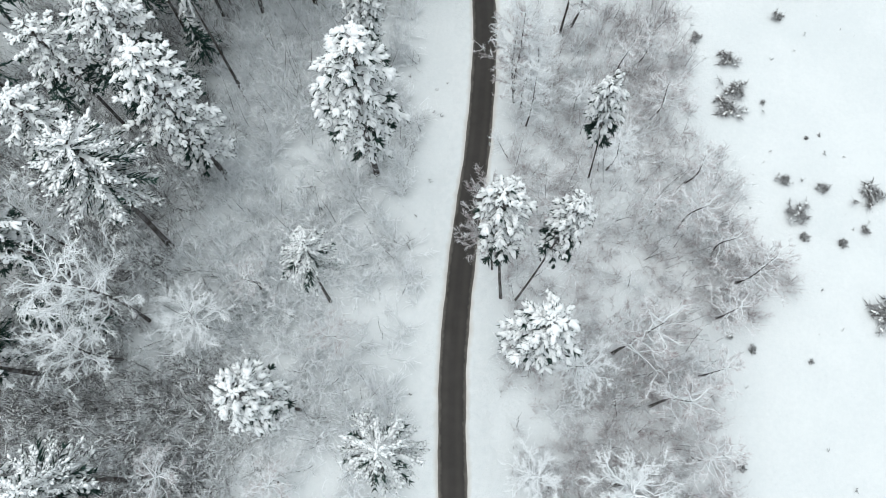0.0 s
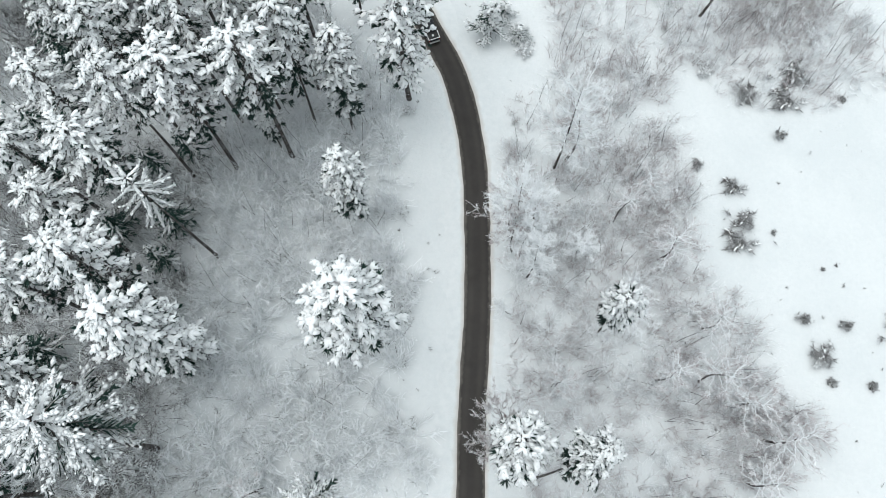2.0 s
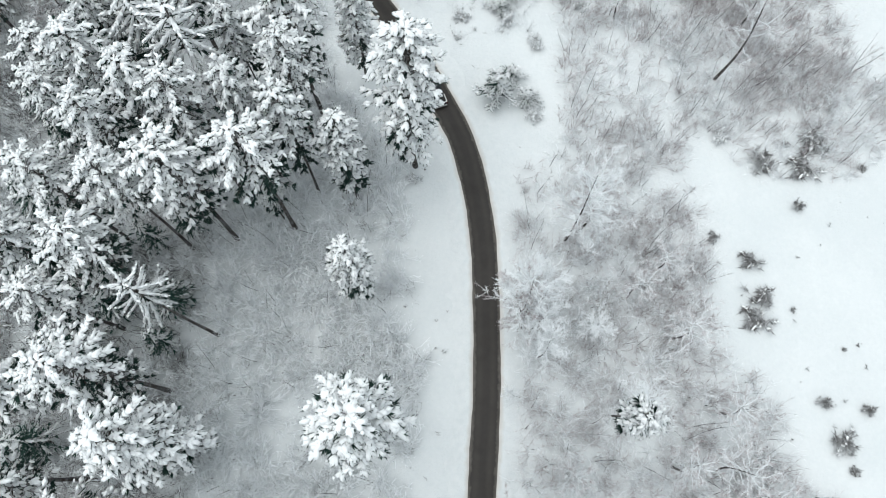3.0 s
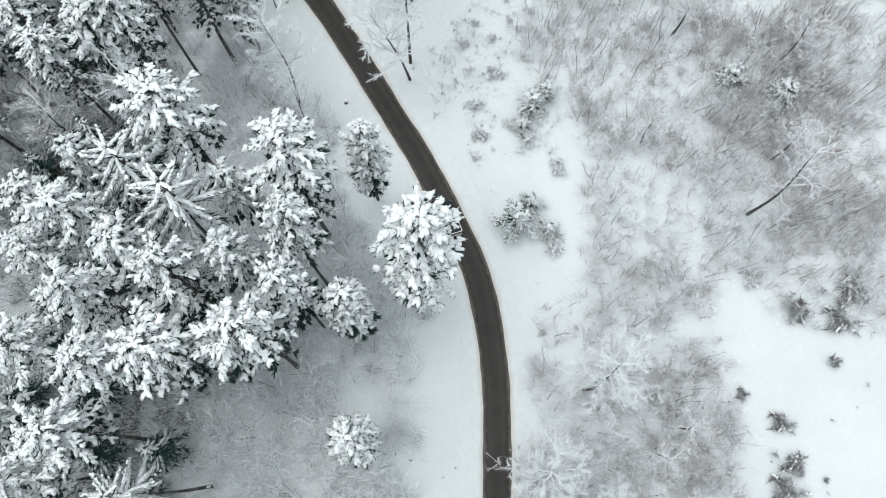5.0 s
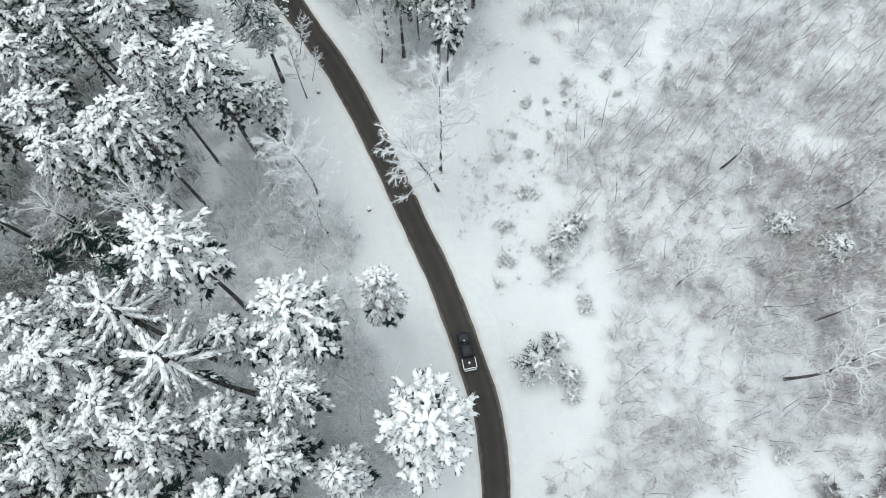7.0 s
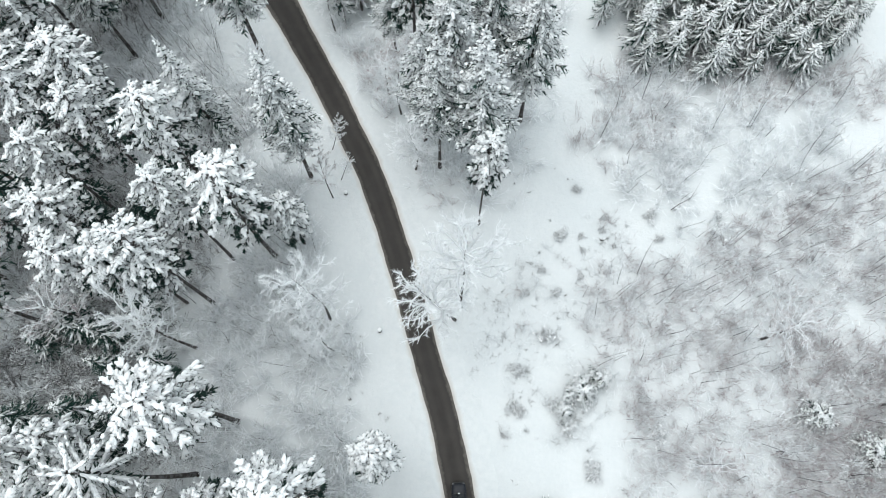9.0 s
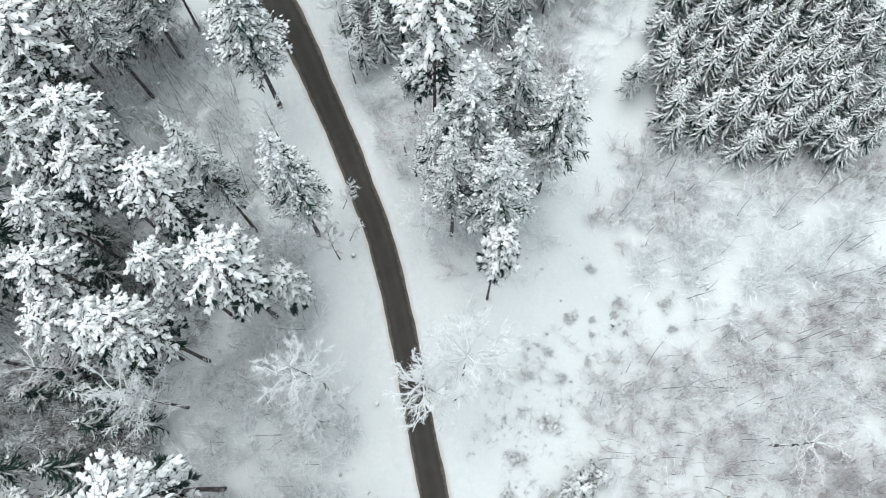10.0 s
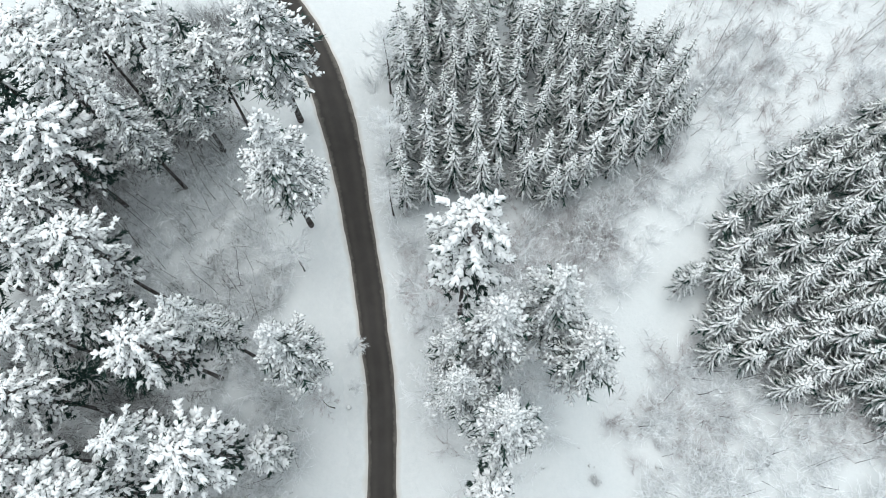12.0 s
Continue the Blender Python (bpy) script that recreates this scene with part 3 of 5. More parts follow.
ROAD = [(2.6, -60, 1.8), (1.5, -25, 1.8), (1.2, -6, 1.78), (1.15, 5, 1.75), (1.5, 13.8, 1.78), (3.0, 28, 1.8), (5.0, 42, 1.8), (6.25, 57, 1.8),
        (6.3, 66.5, 1.82), (5.1, 76, 1.88), (2.8, 83, 1.88), (-2.0, 94.5, 1.85), (-6.4, 103, 1.8), (-10.9, 111.8, 1.85), (-15.6, 120.4, 1.85),
        (-20.1, 127.8, 1.9), (-24.3, 133.4, 1.95), (-29.3, 140.1, 2.0), (-35, 147, 2.1), (-40.7, 153.9, 2.4), (-46.9, 160.6, 2.7), (-54.2, 167.3, 2.7),
        (-62, 172.6, 2.6), (-77, 180, 2.5), (-110, 193, 2.5), (-160, 205, 2.5)]


def road_line(step=0.8):
    p = np.array(ROAD, float)
    out = []
    for i in range(len(p) - 1):
        a, b, c, d = p[max(i - 1, 0)], p[i], p[i + 1], p[min(i + 2, len(p) - 1)]
        n = max(2, int(np.hypot(*(c - b)[:2]) / step))
        for k in range(n):
            t = k / n
            out.append(0.5 * (2 * b + (c - a) * t + (2 * a - 5 * b + 4 * c - d) * t * t + (3 * b - a - 3 * c + d) * t ** 3))
    return np.array(out)


LINE = road_line()
WAY = np.gradient(LINE[:, :2], axis=0)
WAY /= np.linalg.norm(WAY, axis=1)[:, None]
SIDE = np.stack([WAY[:, 1], -WAY[:, 0]], 1)


def road_gap(x, y):
    """Distance from the road's edge (below 0: on it)."""
    d = np.hypot(LINE[None, ::2, 0] - np.ravel(x)[:, None], LINE[None, ::2, 1] - np.ravel(y)[:, None])
    k = d.argmin(1)
    return d[np.arange(len(k)), k] - LINE[::2, 2][k]


def waves(x, y, seed, scales):
    rng = np.random.default_rng(seed)
    z = np.zeros_like(x)
    for length, height in scales:
        for _ in range(4):
            a, ph = rng.uniform(0, 6.28, 2)
            z += height * 0.5 * np.sin((x * math.cos(a) + y * math.sin(a)) * 6.283 / (length * rng.uniform(0.7, 1.4)) + ph)
    return z


def build_ground():
    far = np.array([8, 20, 45, 90, 180, 400, 900, 2200.0])
    xs = np.concatenate([-105 - far[::-1], np.arange(-105, 105.1, 1.5), 105 + far])
    ys = np.concatenate([-50 - far[::-1], np.arange(-50, 235.1, 1.5), 235 + far])
    x, y = np.meshgrid(xs, ys, indexing="ij")
    z = lie(x, y) + waves(x, y, 3, ((14, 0.10), (5, 0.06), (2.6, 0.03)))
    gap = np.concatenate([road_gap(a, b) for a, b in zip(np.array_split(x.ravel(), 40), np.array_split(y.ravel(), 40))]).reshape(x.shape)
    cut = np.clip((2.2 - gap) / 2.2, 0, 1)
    z = z * (1 - cut) + (lie(x, y) - 0.25) * cut
    n, m = x.shape
    i, j = np.meshgrid(np.arange(n - 1), np.arange(m - 1), indexing="ij")
    i, j = i.ravel(), j.ravel()
    f = quads(i * m + j, (i + 1) * m + j, (i + 1) * m + j + 1, i * m + j + 1)
    ob = part("ground", [(np.stack([x, y, z], -1).reshape(-1, 3), f)], M_GROUND)
    tagged(ob, "snow-covered forest floor and open white field", "ground", kind="structure")


def ribbon(name, offsets, heights, material, mark, label, category):
    """A strip along the road; offsets and heights are arrays along it, column by column."""
    cols = len(offsets)
    n = len(LINE)
    v = np.zeros((n, cols, 3))
    for c in range(cols):
        v[:, c, :2] = LINE[:, :2] + SIDE * offsets[c][:, None]
        v[:, c, 2] = lie(v[:, c, 0], v[:, c, 1]) + heights[c]
    i, j = np.meshgrid(np.arange(n - 1), np.arange(cols - 1), indexing="ij")
    i, j = i.ravel(), j.ravel()
    f = quads(i * cols + j, i * cols + j + 1, (i + 1) * cols + j + 1, (i + 1) * cols + j)
    if offsets[0][0] > offsets[-1][0]:
        f = f[:, ::-1]
    me = mesh_of(name, [(v.reshape(-1, 3), f)], material)
    uv = me.uv_layers.new(name="UVMap")
    co = np.stack([np.tile(mark, n), np.repeat(np.arange(n) * 0.8, cols)], 1)
    index = np.empty(len(me.loops), np.int32)
    me.loops.foreach_get("vertex_index", index)
    uv.data.foreach_set("uv", co[index].astype(np.float32).ravel())
    tagged(new(name, me), label, category, kind="structure")


def build_road():
    w = LINE[:, 2] + 0.35
    marks = np.linspace(-1, 1, 9)
    ribbon("road", [w * k for k in marks], [np.full(len(w), 0.02 + 0.05 * (1 - k * k)) for k in marks], M_ROAD, marks * 1.19, "narrow wet dark asphalt road cleared of snow", "road")
    rng = np.random.default_rng(11)
    n = len(LINE)
    for sign, name in ((1, "snow_bank_1"), (-1, "snow_bank_2")):
        s = np.arange(n) * 0.8
        edge = np.zeros(n)
        for length, size in ((9, 0.05), (3.7, 0.03), (1.9, 0.012)):
            edge += size * np.sin(s * 6.283 / length + rng.uniform(0, 6.28)) * rng.uniform(0.6, 1.2, n)
        inner = LINE[:, 2] + edge
        lump = rng.uniform(0.8, 1.25, n)
        steps = ((0.0, 0.035), (0.12, 0.10), (0.35, 0.17), (0.7, 0.20), (1.2, 0.17), (2.0, 0.10), (3.2, -0.08))
        ribbon(name, [sign * (inner + o * (lump if o else 1)) for o, h in steps], [np.full(n, h) * (lump if h > 0.04 else 1) for o, h in steps], M_BANK,
               np.array([o / 2.0 for o, h in steps]), "low ploughed snow bank with brown slush along the road", "snow bank")


build_ground()
build_road()


# ---- the trees where they stand ----
STOCK = {}


def stand(kind, maker, variants, x, y, top, radius, size, lean=(0.0, 0.0), group="", label="", sink=0.0):
    """Places a tree: its foot below (x, y, top) unless it leans, its tip at top."""
    count = STOCK.setdefault(kind, [0, {}])
    k = (count[0] * 7 + count[0] // variants) % variants
    count[0] += 1
    fx, fy = x - lean[0], y - lean[1]
    foot = float(lie(np.float64(fx), np.float64(fy))) - sink
    rng = np.random.default_rng(int(abs(x * 131 + y * 17) * 10) % 100003)
    h = (top - foot) / size[0]
    rise = top - foot
    way = Vector((lean[0] / rise + rng.uniform(-0.008, 0.008), lean[1] / rise + rng.uniform(-0.008, 0.008), 1))
    turn = Vector((0, 0, 1)).rotation_difference(way).to_matrix().to_4x4() @ Matrix.Rotation(rng.uniform(0, 6.28), 4, "Z")
    at = Matrix.Translation((fx, fy, foot)) @ turn
    w = radius / size[1]
    wide = (w, w * rng.uniform(0.94, 1.06), h)
    if k not in count[1]:
        ob = maker(k + 1 + len(kind) * 10)
        ob.matrix_basis = at @ Matrix.Diagonal((*wide, 1))
        count[1][k] = ob
    else:
        old = count[1][k]
        ob = copy_thing(old, at @ Matrix.Diagonal((*[a / s for a, s in zip(wide, old.scale)], 1)))
    return tagged(ob, label, group=group)



# x, y, height of the tip, crown radius
PINES_SOUTH = [(-44.5, 43.5, 29, 4.0), (-30.6, 37.2, 34.2, 5.0), (-35.7, 44.2, 33.6, 4.2), (-17.9, 4.7, 34, 3.0), (-9.3, 37.3, 37, 5.5),
               (-10.3, 55.4, 23, 2.8), (-35.3, 70, 32.5, 3.6), (-33.6, 63.6, 32, 3.4), (-27.6, 64.5, 32.3, 4.4), (-19.6, 65.6, 32.3, 4.2),
               (-41.9, 65.2, 29.5, 3.8), (-36.6, 56.8, 31, 3.8), (-42.2, 52.9, 26.5, 3.6), (-10.6, 69.4, 26, 3.0), (-21, 67, 12, 1.6)]
PINES_MID = [(-28.5, 89.6, 33, 4.7), (-36.8, 84.6, 30.5, 2.3), (-21.7, 81.4, 29.3, 2.3), (-15.4, 83.7, 33.3, 4.5), (-15.6, 76.6, 31, 3.4),
             (-37.1, 78.2, 33, 4.0), (-31.4, 74.5, 32.2, 3.0), (-26.8, 71.9, 32.8, 3.6), (-21.4, 73.7, 30, 2.6), (-16.1, 70.6, 30.2, 2.8),
             (-2.2, 73.8, 34.3, 5.2), (-8.6, 89.0, 23, 2.7), (-41.5, 75.1, 30, 3.2), (-47.1, 102.7, 24, 3.5)]
PINES_NORTH = [(-36.4, 104.2, 30.3, 3.9), (-30, 112.5, 30.2, 4.4), (-35.6, 110.9, 30.5, 3.4), (-26.4, 115, 17, 2.8), (-49.9, 119.4, 26.3, 3.4),
               (-50.8, 108.0, 23, 4.0), (-52.6, 124.4, 28.3, 4.0), (-39.6, 118.9, 31, 4.0), (-53.1, 114, 25.4, 3.6), (-64.5, 132.9, 27, 5.0),
               (-68.5, 140.5, 29, 4.0), (-57.5, 152.5, 22, 3.5), (-40, 103.5, 27, 3.0),
               (-58.5, 121, 27, 3.8), (-57, 106, 25, 3.8)]
# several of these stand out of view, added to darken the wood's floor
PINES_EDGE = [(-66, 150, 27, 4), (-72, 148, 28, 4), (-70, 130, 27, 4), (-64.3, 126, 23, 3.6), (-58, 97, 26, 4),
              (-44.4, 82, 26.5, 3.4), (-46, 59, 29, 4), (-44, 34, 31, 4), (-49, 22, 30, 4.8), (-50, 9, 31, 4.8), (-46, -4, 30, 4.6), (-76.5, 142.5, 25, 4.4), (-80, 133, 25, 4.4)]
# pines at the wood's edge, with boughs far down their trunks
FULL = {(-9.3, 37.3), (-10.3, 55.4), (-10.6, 69.4), (-2.2, 73.8), (-8.6, 89.0), (-30.6, 37.2), (-26.4, 115)}
for i, (x, y, z, r) in enumerate(PINES_EDGE + PINES_SOUTH + PINES_MID + PINES_NORTH):
    deep = 2 if (x, y) in FULL else 1 if y > 95 or i % 2 else 0
    small = r < 3.1
    stand(("pine", "deep pine", "full-crowned pine")[deep] + " small" * small, lambda k: pine(k, deep, 1.55 if small else 1.0), 3 if small else (6, 6, 3)[deep], x, y, z, r, (30.0, 4.0), group="pines of the wood", label="slender young pine with snow on its short crown" if z < 20 else "")
for x, y, z, r, lx, ly in ((5.7, 24.0, 32.5, 3.1, -2.0, 4.6), (12.9, 22.3, 33.4, 2.3, 3.3, 3.3), (9.7, 11.0, 33.4, 3.3, 0.8, 0.3), (-2.8, 122.8, 26.5, 2.4, 0, 0)):
    stand("slender pine", lambda k: pine(k, 0, 1.5), 3, x, y, z, r, (30.0, 4.0), (lx, ly), group="pines beside the road", label="lone pine beside the road with a ragged snowy crown")
stand("lone pine", lambda k: pine(k, 0, 2.3), 1, 16.8, 35.2, 32.2, 1.75, (30.0, 4.0), (-3.7, -1.5), group="pines beside the road", label="lone thin pine with a small white snowy crown")
for x, y, z, r in ((-29.8, 51.1, 30.6, 3.4), (-31.6, 82.4, 33.4, 4.6), (-25.7, 78.3, 35.0, 5.2)):
    stand("star", star_pine, 3, x, y, z, r, (30.0, 3.7), group="conifers of the wood")
for x, y, z, r, lx, ly in ((-36.1, 28.4, 33.3, 5.6, 0.7, 2.1), (-13.6, 19.2, 30.3, 3.1, 1.3, 0.4), (-6.1, -0.3, 30.5, 4.2, 0, 0), (-37.6, -3.5, 30, 4.6, 0, 0)):
    stand("layered conifer", layered_conifer, 4, x, y, z, r, (30.0, 3.7), (lx, ly), group="conifers of the wood")
for x, y, z, r in ((-37.1, 123.5, 34, 2.9), (-28.3, 125.4, 31.3, 3.7), (-40.8, 143.5, 32.6, 4.6), (-51.2, 157.3, 31, 5.6), (-4.6, 129.0, 36.6, 3.8), (-10.1, 130.5, 32.6, 3.0), (-13.0, 134.3, 28.5, 3.3),
                   (-9.6, 137.6, 35, 4.6), (-5.7, 143.2, 34, 3.8), (0.2, 140.2, 32.4, 3.8), (-60, 139.6, 28.6, 3.6), (-58.6, 147.4, 28.3, 4.2), (-20.5, 148, 17, 2.6)):
    stand("tall spruce", tall_spruce, 4, x, y, z, r, (31.0, 3.1), group="tall spruces along the road")
stand("pine", pine, 8, -15.5, 141.9, 38, 4.8, (30.0, 4.2), group="pines beside the road")


def inside(poly, x, y):
    hit = np.zeros(np.shape(x), bool)
    for (ax, ay), (bx, by) in zip(poly, poly[1:] + poly[:1]):
        cross = (ay > y) != (by > y)
        hit ^= cross & (x < (bx - ax) * (y - ay) / (by - ay + 1e-12) + ax)
    return hit


def plantation(poly, step, low, high, radius, seed, group, snowy=0.9, stray=0.9):
    rng = np.random.default_rng(seed)
    xs, ys = [p[0] for p in poly], [p[1] for p in poly]
    row = 0
    y = min(ys)
    while y < max(ys):
        x = min(xs) + (step / 2 if row % 2 else 0)
        while x < max(xs):
            px, py = x + rng.uniform(-stray, stray), y + rng.uniform(-stray, stray)
            if inside(poly, np.array(px), np.array(py)):
                stand("young spruce" if snowy > 0.85 else "green spruce", lambda k: young_spruce(k, snowy), 6, px, py, float(lie(px, py)) + rng.uniform(low, high), radius * rng.uniform(0.7, 1.25), (15.0, 2.1), group=group)
            x += step
        y += step * 0.87
        row += 1


plantation([(-37, 160), (-30, 151.5), (-26, 153), (-22, 158), (-10, 161), (-5, 169), (1.5, 181), (-3, 190), (-14, 194), (-40, 188), (-44, 176)], 3.75, 12.5, 16.5, 2.6, 5, "spruces of the left plantation")
plantation([(9, 157.5), (13, 154.5), (20, 149.5), (27, 151.5), (36, 154), (45, 157), (47, 170), (40, 190), (30, 202), (24, 197), (17, 187.5), (13, 180), (11, 168)], 3.4, 7.0, 12.0, 2.7, 6, "spruces of the right plantation", 0.88, 1.5)

# low dark spruces between the pines; many are added only to darken shaded gaps
rng = np.random.default_rng(77)
tall = np.array([(x, y) for x, y, z, r in PINES_EDGE + PINES_SOUTH + PINES_MID + PINES_NORTH])
shade = []
for poly, count in (([(-56, 12), (-40, 12), (-40, 46), (-56, 46)], 9), ([(-54, 46), (-37, 46), (-33, 58), (-30, 66), (-44, 82), (-54, 82)], 16), ([(-56, 82), (-40, 84), (-39, 100), (-56, 100)], 9),
                    ([(-66, 100), (-42, 100), (-44, 122), (-66, 122)], 8), ([(-82, 126), (-64, 120), (-66, 140), (-58, 152), (-68, 166), (-82, 150)], 10)):
    xs, ys = [p[0] for p in poly], [p[1] for p in poly]
    while count:
        x, y = rng.uniform(min(xs), max(xs)), rng.uniform(min(ys), max(ys))
        if inside(poly, np.array(x), np.array(y)) and np.hypot(*(tall - (x, y)).T).min() > 2.2 and all(math.hypot(x - a, y - b) > 3.0 for a, b in shade):
            shade.append((x, y))
            count -= 1
for x, y in shade:
    stand("shade spruce", lambda k: young_spruce(k, 0.32), 4, x, y, float(lie(x, y)) + rng.uniform(9, 16), rng.uniform(2.2, 3.4), (15.0, 2.1), group="low spruces in the shade", label="low dark green spruce with patchy snow under taller trees")

# spruces added west of the view, as if the wood went on, to shade its floor
for i in range(44):
    x, y = -63 - 5.5 * (i % 3) + rng.uniform(-2, 2), -14 + 3.5 * i + rng.uniform(-1.5, 1.5)
    if y > 120:
        x -= 12
    stand("shade spruce", lambda k: young_spruce(k, 0.32), 4, x, y, float(lie(x, y)) + rng.uniform(22, 28), rng.uniform(3.4, 4.4), (15.0, 2.1), group="low spruces in the shade", label="tall dark spruce with patchy snow, added out of view to shade the wood")

# x, y of the foot, height of the tip, radius, rimed or not
BARE = [(39.1, 21.4, 16.3, 4.5, 0), (36.5, 25.5, 12, 4, 0), (36, 16.5, 12, 4, 0), (22.1, 12, 27, 6, 0), (15.7, 9, 20, 4.5, 1), (26.2, 5.1, 22, 5, 0), (20.5, -4.4, 18, 6, 1), (-38.3, 16.0, 33, 6.5, 1),
        (-29.6, 15, 16.5, 5.2, 1), (-40.5, 11, 25, 5.5, 1), (-32.6, -3, 13, 5, 0), (-13.5, 13, 13, 4, 0), (10.8, -3, 11, 4, 1), (32.4, 29.1, 15, 4.5, 0), (29.2, 55.5, 10, 3.5, 0),
        (19.1, 47.5, 9, 3.0, 1), (17.8, 60.9, 25, 5.5, 1), (10.2, 51, 22.5, 5.0, 1), (43.1, 84, 24.5, 6, 0), (-20.2, 105.1, 24, 5.2, 1), (19.5, 61.9, 17.5, 5.5, 0),
        (36.9, 113.7, 14.8, 4.8, 0), (-36.8, 97.8, 25.5, 5.3, 1), (-18.7, 101.2, 15, 3.5, 1), (-3.3, 111.3, 28.5, 6.4, 1), (-20, 140.8, 10, 4.5, 0), (-37.9, 137.1, 12.5, 3.5, 1),
        (-17.9, 142.3, 11.5, 3.5, 0), (-24.3, 122.8, 15, 2.4, 0), (-49.9, 97.8, 18, 5.5, 0), (12, 45, 17, 3.5, 1), (11.5, 48, 16, 4.2, 1), (13, 52.5, 14, 4, 1), (31, -1, 15, 4.5, 0), (25.5, -8, 16, 5, 0), (33, 9, 13, 4, 0), (27, 30, 14, 4.2, 0), (23, 38, 13, 4, 1), (30, 46, 13, 4.2, 0), (25, 52, 12, 3.5, 0), (-47, 25, 26, 5.5, 1),
        (34, 36, 12, 4, 0), (52, 108, 14, 4, 0), (30, 96, 11, 3.5, 0), (48, 92, 13, 4, 0), (14, 30, 10, 3, 0), (-13.5, 129.5, 12, 4.5, 1), (-8.0, 134.0, 17, 4.2, 1), (-17.5, 138.0, 13, 4.0, 1), (-3.5, 136.5, 15, 3.6, 1), (-35.0, 158.0, 15, 4.2, 1), (-41.5, 168.0, 16, 4.2, 1), (-31.0, 150.5, 11, 3.4, 1), (-24, 20, 13, 3.5, 0), (-23, 6, 12, 4, 0), (-20, -4, 11, 4, 0)]
for x, y, z, r, rime in BARE:
    if rime:
        stand("rimed bare", lambda s: bare(s, True, 1.0, 0.95), 5, x, y, z, r, (20.0, 4.5), group="bare trees")
    else:
        stand("grey bare", lambda s: bare(s, False, 1.0, 1.0), 5, x, y, z, r, (20.0, 4.5), group="bare trees")

# trees that lean out over the road: tip, radius, and how far it stands out from its foot
for x, y, z, r, lx, ly, rime in ((-7.9, 107, 20.5, 5.4, -4.4, -1.5, 1), (4.3, 26.2, 28, 4.2, -3.0, 0.5, 0), (3.6, 23.6, 24, 3.6, -3.0, 0.3, 0), (9.0, 51.2, 19, 4.4, -1.6, 0.4, 0), (9.6, 49.0, 15, 3.6, -0.8, 0.2, 0), (6.6, 40, 10, 1.6, -2.6, 0, 1), (-23.9, 131, 8, 1.6, 2.4, 0.8, 1), (-21.6, 126.5, 6.5, 1.3, 2.2, 0.8, 1)):
    word = "leafless roadside tree leaning out over the asphalt"
    if rime:
        stand("leaning bare", lambda s: bare(s, True, 1.0, 1.0), 3, x, y, z, r, (20.0, 4.5), (lx, ly), group="bare trees", label=word + ", white with rime")
    else:
        stand("brown bare", lambda s: bare(s, False, 1.0, 1.0, 0.5), 2, x, y, z, r, (20.0, 4.5), (lx, ly), group="bare trees", label=word)

for x, y, z, r in ((10.8, 83.7, 8.0, 2.6), (14.3, 102.3, 4.6, 2.4), (16.6, 104.2, 4.0, 1.8), (44, 105, 5.2, 2.2), (51.1, 101.7, 5.4, 2.4), (13.4, 86.9, 3.6, 1.8), (15.2, 83, 3.4, 1.9), (12.6, 99.2, 2.4, 1.5)):
    r *= 1.45
    stand("small conifer", small_conifer, 4, x, y, z, r, (4.0, 2.0), group="young conifers in the clearing")

# ---- undergrowth ----
ZONES = [(0.58, [(-68, 66), (-32, 66), (-32, 47), (-31, 25), (-24, 6), (-18, -11), (-68, -11)]),
         (0.66, [(8.8, 66.7), (34.4, 66.4), (35.4, 47), (40, 35), (46, 24), (38, 18), (31.5, 13.8), (34.3, 6.5), (35.5, -11), (9.5, -11), (8.4, 6.5), (7.8, 13.8), (7.4, 25.5)]),
         (0.46, [(-72, 126), (-36, 124), (-39, 102), (-32, 86), (-30, 78), (-31, 50), (-68, 50)]),
         (0.62, [(21.4, 121), (74, 118), (72, 66), (46, 69), (38.5, 76), (33.7, 70), (30.5, 64), (31.4, 55), (34, 47), (9, 48), (10.3, 62), (15, 74), (20.5, 81), (22.6, 92), (23, 103), (20.4, 111)]),
         (0.84, [(10.2, 118), (17.8, 120.6), (29, 125), (40, 139.5), (60, 148), (72, 150), (72, 97), (25, 91), (19.4, 107), (12.3, 109)]),
         (0.5, [(8.8, 134), (8.5, 148), (10, 155.6), (60, 160), (60, 152), (25.6, 146), (23.8, 139.4)]),
         (0.30, [(-29.4, 150), (-21.5, 152), (-15, 138), (-21, 137)]),
         (0.22, [(-16, 146), (-8, 158), (-5, 162), (2, 146), (3, 133), (-3, 118), (-8, 120), (-13, 132)]),
         (0.5, [(-14, 165), (-6.5, 169), (-0.8, 186), (-4, 198), (-0.7, 209), (9, 214), (6.6, 197.6), (3.8, 174), (0.4, 161.6), (0.3, 157.7)]),
         (0.42, [(15, 192), (22.6, 214), (40, 215), (27.7, 197), (20.3, 196.7)]),
         (0.62, [(-40, 124), (-28, 124), (-24, 112), (-16, 98), (-9, 84), (-3, 71.6), (-2.6, 61), (-4, 47), (-4.5, 25.4), (-5, 6.5), (-4.4, -20), (-16, -20), (-33, 20), (-33, 60), (-34, 86)]),
         (0.66, [(-104, 152), (-73.5, 170), (-63, 158), (-47, 144), (-42, 138), (-30, 118), (-55, 93), (-104, 93)]),
         (0.05, [(2.5, 117), (10, 125), (33, 127), (30, 115.6), (11.6, 109), (7, 99), (4, 107)]),
         (0.26, [(-17, 201), (21, 222), (34, 216), (29, 198), (14, 182), (6, 178), (1, 186), (-5, 198)])]


